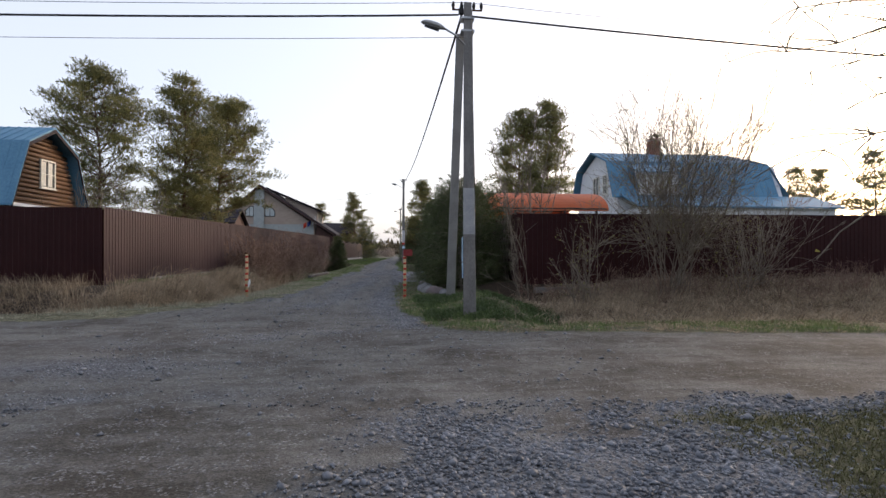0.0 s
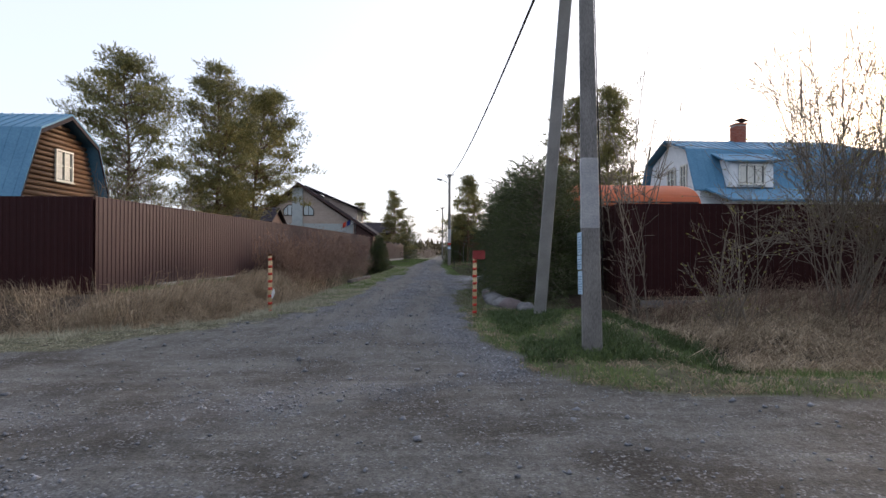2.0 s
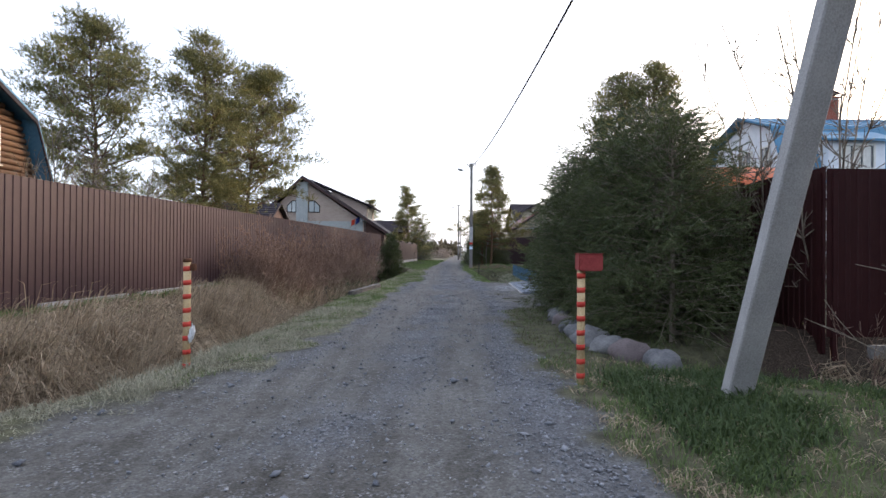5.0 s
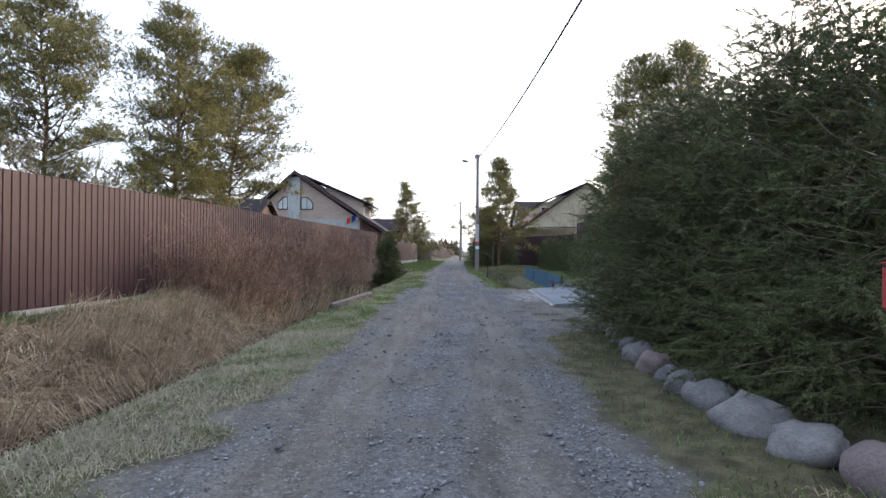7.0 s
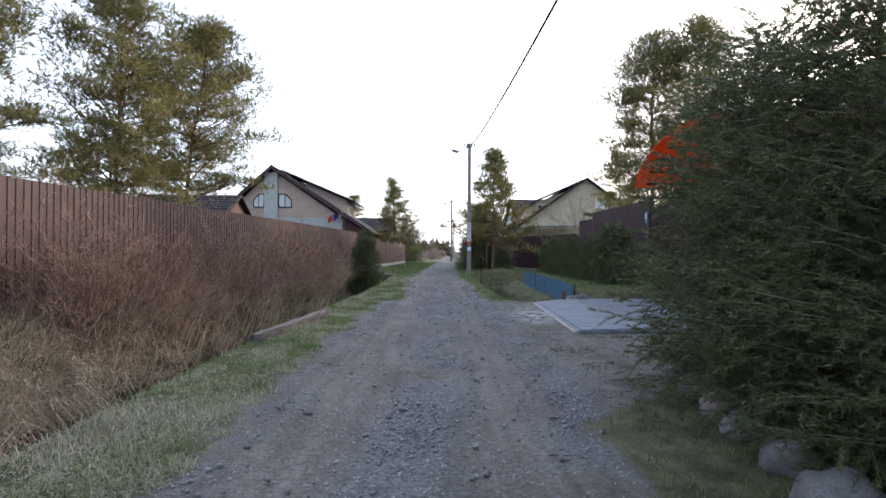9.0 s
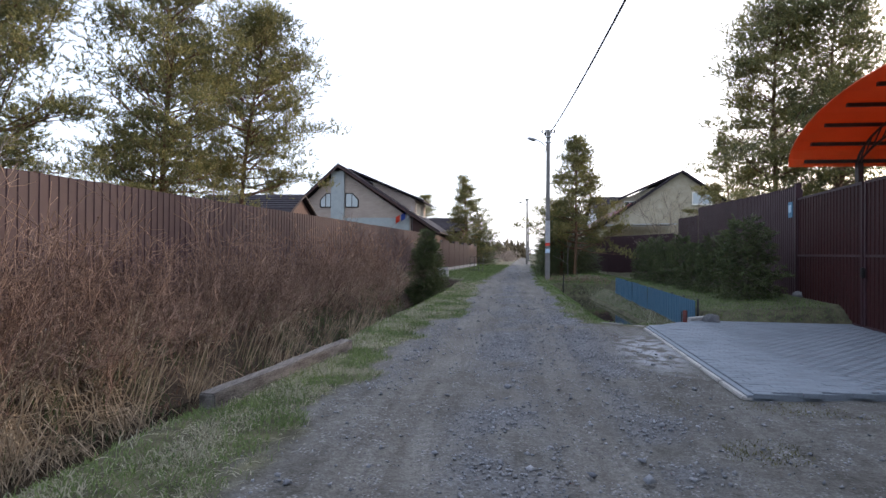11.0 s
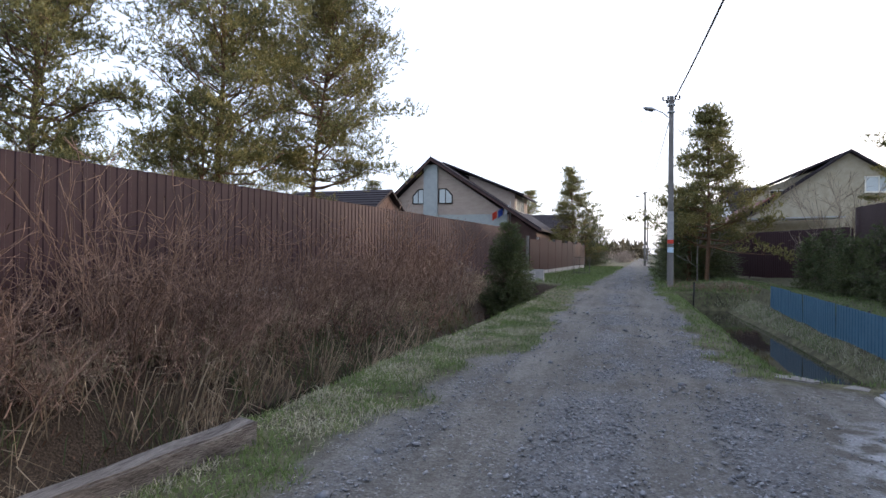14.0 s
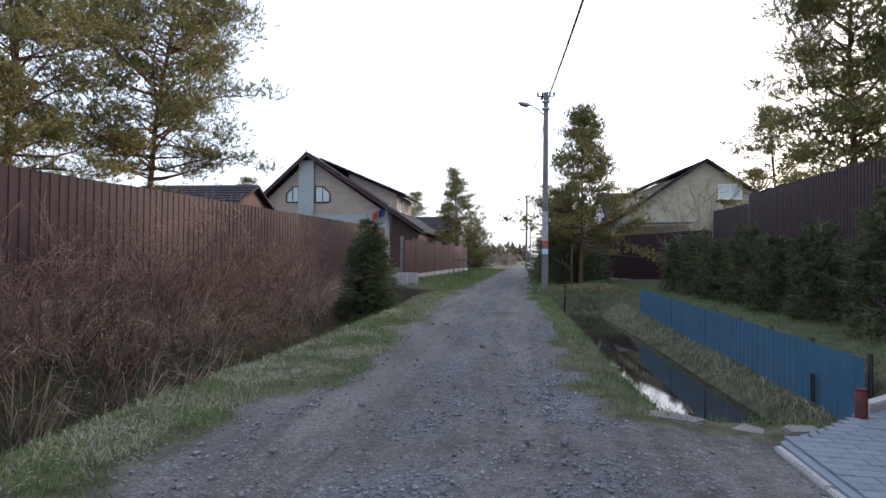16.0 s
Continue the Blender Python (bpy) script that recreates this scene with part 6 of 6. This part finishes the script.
xs, ys = scatter(0.2, 2.6, 15.5, 26.5, 9000, lambda x, y: right_turf(x, y)[0] * (0.15 + 0.85 * tuftiness(x, y, 81)) * (x < 2.2), 315)
grass("green_grass", "thin trodden grass between the lane and the boulders", xs, ys, 0.07, 0.6, M_GRASS, 316, 0.006)
xs, ys = scatter(0.2, 2.6, 15.5, 26.5, 7000, lambda x, y: right_turf(x, y)[0] * tuftiness(x, y, 85), 317)
grass("pale_grass", "dead grass litter beside the boulders", xs, ys, 0.08, 0.85, M_MOSS, 318, 0.006)


def wet_bank(x, y):
    e = (1 - on_road(x, y)) * (x > 0.4)
    z = height(x, y)
    return e * (z > -0.3)


xs, ys = scatter(0.5, 3.6, 31.4, 46.5, 42000, lambda x, y: wet_bank(x, y) * (x < 3.15 + 0.4 * (y - 32.2) / 10.2) * (0.3 + 0.7 * tuftiness(x, y, 91)), 319)
grass("green_grass", "fresh green grass on the wet ditch banks", xs, ys, 0.075, 0.5, M_GRASS, 320, 0.007)
xs, ys = scatter(2.5, 3.6, 31.8, 45, 9000, lambda x, y: wet_bank(x, y) * (x < 3.15 + 0.4 * (y - 32.2) / 10.2), 321)
grass("dry_grass", "yellowed grass under the blue sheets", xs, ys, 0.12, 0.6, M_PALE, 322, 0.007)
xs, ys = scatter(3.3, 8.5, 31.8, 46, 42000, lambda x, y: (x > 3.35 + 0.4 * (y - 32.2) / 10.2) * (x < 6.2 + (y - 34) * 0.135) * 1.0, 323)
grass("green_grass", "short lawn on the raised strip", xs, ys, 0.06, 0.5, M_GRASS, 324, 0.008)
xs, ys = scatter(0.6, 6, 45, 75, 26000, lambda x, y: (1 - on_road(x, y)) * (x < 5.5), 325)
grass("green_grass", "grass beside the far lane", xs, ys, 0.14, 0.5, M_GRASS, 326, 0.012)
xs, ys = scatter(-6, 0, 47, 80, 26000, lambda x, y: (1 - on_road(x, y)) * (x > -4.5), 327)
grass("green_grass", "grass beside the far lane", xs, ys, 0.14, 0.5, M_GRASS, 328, 0.012)
xs, ys = scatter(1.0, 7, 0.8, 4.5, 70000, lambda x, y: (1 - on_road(x, y)) * (0.1 + 0.9 * tuftiness(x, y, 95)), 329)
grass("dry_grass", "thin mossy grass on the near verge", xs, ys, 0.05, 0.7, M_MOSS, 330, 0.006)
xs, ys = scatter(0.8, 5.2, 21.5, 26, 26000, lambda x, y: on_road(x, y) * smooth(0.55, 0.75, vnoise(x, y, 0.6, 99)), 357)
grass("dry_grass", "yellowish moss patches on the trodden apron", xs, ys, 0.03, 0.7, M_MOSS, 359, 0.006)
xs, ys = scatter(-5.2, -1.6, 13.5, 38, 200000, lambda x, y: left_verge(x, y) * (0.25 + 0.75 * tuftiness(x, y, 44)) * smooth(0.3, 0.7, 0.28 * smooth(17, 24, y) + 0.75 * vnoise(x, y, 0.5, 45)), 377)
grass("green_grass", "dense low turf on the lane verge", xs, ys, 0.065, 0.7, M_GRASS, 379, 0.006, 0.25)
xs, ys = scatter(-5.2, -1.6, 13.5, 38, 330000, lambda x, y: left_verge(x, y) * (0.35 + 0.65 * tuftiness(x, y, 46)) * smooth(0.3, 0.6, 0.3 * (1 - smooth(17, 24, y)) + 0.75 * vnoise(x, y, 0.45, 47)), 381)
grass("pale_grass", "bleached dead blades among the verge turf", xs, ys, 0.075, 0.85, M_PALE, 383, 0.006, 0.25)
# pale clumps overhanging the ditch edge of the verge
xs, ys = tussocks(-7.5, -2.4, 10.8, 46, 9000, 22, lambda x, y: (left_depth(x, y) > -0.45) * (left_depth(x, y) < 0.2) * (x < 0) * smooth(0.3, 0.6, vnoise(x, y, 0.5, 67)) * (1 - 0.75 * smooth(20, 25, y)), 365, 0.06)
grass("pale_grass", "bleached grass clumps along the ditch edge", xs, ys, 0.15 - 0.06 * smooth(18, 24, ys), 0.85, M_PALE, 367, 0.007, 0.3)
# long stalks hanging over the far side of the ditch
xs, ys = tussocks(-8, -3, 12.5, 40, 2600, 18, lambda x, y: (left_depth(x, y) > 1.2) * (left_depth(x, y) < 2.2) * smooth(0.35, 0.6, vnoise(x, y, 0.8, 68)) * (1 - 0.72 * smooth(22.5, 25, y)), 369, 0.08)
grass("dry_grass", "long dead stalks hanging over the ditch", xs, ys, 0.75, 0.75, M_STRAW, 371, 0.009, 0.4, dirx=np.where(ys < 14.4, -1.57, -0.1))
# combed mats of straw draped down the bank
xs, ys = tussocks(-8, -3.5, 13.0, 25.5, 2600, 34, lambda x, y: (left_depth(x, y) > 1.55) * (left_depth(x, y) < 2.35) * smooth(0.3, 0.55, vnoise(x, y, 0.6, 64)), 373, 0.07)
grass("dry_grass", "combed mats of dead straw draped down the ditch bank", xs, ys, 0.62, 0.9, M_STRAW, 375, 0.012, 0.3, dirx=np.where(ys < 14.6, -1.57, -0.05), matted=True)
# leafy weeds round the pole and the strut
xs, ys = tussocks(0.5, 4.2, 10.4, 15.2, 4600, 9, lambda x, y: right_turf(x, y)[0] * smooth(0.2, 0.5, vnoise(x, y, 0.7, 66)) * (x > 0.75) * (x < 3.8), 353, 0.06)
grass("weeds", "dark green leafy spring weeds round the utility pole", xs, ys, 0.14, 0.75, M_WEED, 355, 0.013, 0.25)
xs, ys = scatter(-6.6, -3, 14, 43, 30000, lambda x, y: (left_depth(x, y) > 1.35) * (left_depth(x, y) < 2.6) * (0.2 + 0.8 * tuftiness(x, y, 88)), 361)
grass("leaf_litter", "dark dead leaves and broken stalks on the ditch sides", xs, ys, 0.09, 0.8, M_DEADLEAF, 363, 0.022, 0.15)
# a tuft at the foot of the pole
r = np.random.default_rng(5)
xs, ys = 1.63 + r.normal(size=900) * 0.2, 10.7 + r.normal(size=900) * 0.17
grass("green_grass", "tuft of grass at the foot of the pole", xs, ys, 0.13, 0.7, M_GRASS, 331, 0.007)
xs, ys = scatter(-6.6, -3, 24, 40, 1500, lambda x, y: (left_depth(x, y) > 1.6) * (left_depth(x, y) < 2.9) * tuftiness(x, y, 98), 334)
grass("dry_grass", "standing dead reed grass among the scrub", xs, ys, 0.6, 0.5, M_STRAW, 335, 0.012, 0.12)
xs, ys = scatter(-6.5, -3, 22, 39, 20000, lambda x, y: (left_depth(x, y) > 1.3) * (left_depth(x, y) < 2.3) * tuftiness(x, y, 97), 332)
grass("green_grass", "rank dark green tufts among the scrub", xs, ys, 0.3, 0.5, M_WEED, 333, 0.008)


# ---- loose stones ----
def stones(name, label, xs, ys, size, material, seed):
    r = np.random.default_rng(seed)
    n = len(xs)
    octa = np.array([[1, 0, 0], [0, 1, 0], [-1, 0, 0], [0, -1, 0], [0, 0, 1], [0, 0, -1]], float)
    tri = np.array([[0, 1, 4], [1, 2, 4], [2, 3, 4], [3, 0, 4], [1, 0, 5], [2, 1, 5], [3, 2, 5], [0, 3, 5]])
    s = size * r.lognormal(0, 0.38, n)
    v = octa[None] * r.uniform(0.65, 1.35, (n, 6, 1)) + r.normal(size=(n, 6, 3)) * 0.22
    a = r.random(n) * 6.283
    c, d = np.cos(a)[:, None], np.sin(a)[:, None]
    v = np.stack([v[..., 0] * c - v[..., 1] * d, v[..., 0] * d + v[..., 1] * c, v[..., 2] * 0.62], -1) * s[:, None, None]
    v += np.stack([xs, ys, height(xs, ys) + s * 0.22], -1)[:, None]
    f = (np.arange(n)[:, None, None] * 6 + tri[None]).reshape(-1, 3)
    tagged(soup(name, v.reshape(-1, 3), f, material), label, "gravel", kind="stuff")


xs, ys = scatter(-3.5, 6.5, 0.6, 5.0, 75000, lambda x, y: gravel(x, y) * (0.12 + 0.85 * on_road(x, y)), 401)
stones("gravel", "blue-grey crushed stone spread on the near road edge", xs, ys, 0.0132, M_STONE, 402)
xs, ys = scatter(-4, 2.5, 5, 36, 170000, lambda x, y: gravel(x, y) * on_road(x, y) * 0.6 + 0.03 * on_road(x, y), 403)
stones("gravel", "crushed stone strewn along the lane", xs, ys, 0.0105, M_GRIT, 404)
xs, ys = scatter(-2.5, 2, 21, 37, 40000, lambda x, y: gravel(x, y) * on_road(x, y) * 0.35, 409)
stones("gravel", "blue-grey gravel patches filling the lane", xs, ys, 0.0095, M_GRIT, 410)
xs, ys = scatter(-3, 3, 36, 60, 9000, lambda x, y: gravel(x, y) * on_road(x, y), 405)
stones("gravel", "crushed stone strewn along the lane", xs, ys, 0.018, M_GRIT, 406)
xs, ys = scatter(-6, 3, 4, 40, 1500, lambda x, y: on_road(x, y), 407)
stones("gravel", "dark loose clods and larger stones on the lane", xs, ys, 0.02, M_STONE, 408)

# brush on the earth crossing at the ditch end
for i, (x, y) in enumerate(((1.9, 45.6), (2.9, 45.8), (3.6, 45.5), (2.3, 46.2))):
    c = copy_thing(brush, pose(x, y, ground_at(x, y), 0, 0, i * 63))
    c.scale = (0.9, 0.9, 0.35)
st = tagged(empty("iron_stake", pose(1.35, 40.6, 0)), "thin dark iron stake in the grass by the lane", "stake")
part("rod", tube([(0, 0, 0.0), (0.02, 0, 0.75)], 0.022, 8), M_BLACK, st)
part("cap", tube([(0.02, 0, 0.75), (0.02, 0, 0.79)], [0.035, 0.02], 8), M_BLACK, st)
rack = tagged(empty("metal_rack", pose(-2.75, 57.5, 0)), "dull bent metal frame leaning beside the far lane", "frame")
gr = ground_at(-2.75, 57.5)
for k in range(4):
    part("bar", tube([(-0.45 + 0.3 * k, 0, gr), (-0.4 + 0.3 * k, 0.1, gr + 1.1)], 0.02, 6), M_WOOD, rack)
for h in (0.15, 0.6, 1.05):
    part("rung", tube([(-0.45 + 0.05 * h, 0.09 * h, gr + h), (0.45 + 0.05 * h, 0.09 * h, gr + h)], 0.015, 6), M_WOOD, rack)
bm = bmesh.new()
bmesh.ops.create_icosphere(bm, subdivisions=3, radius=1)
for v in bm.verts:
    v.co *= 1 + 0.5 * noise.noise(v.co * 2.3)
    v.co = Vector((v.co.x * 0.03, v.co.y * 0.03, v.co.z * 0.1))
rag = tagged(part("rag", bm, M_WHITE), "crumpled white plastic rag tied to the marker post", "rag")
rag.matrix_basis = pose(-3.86, 15.41, 0.45, 0, 8, 0)
driveway()
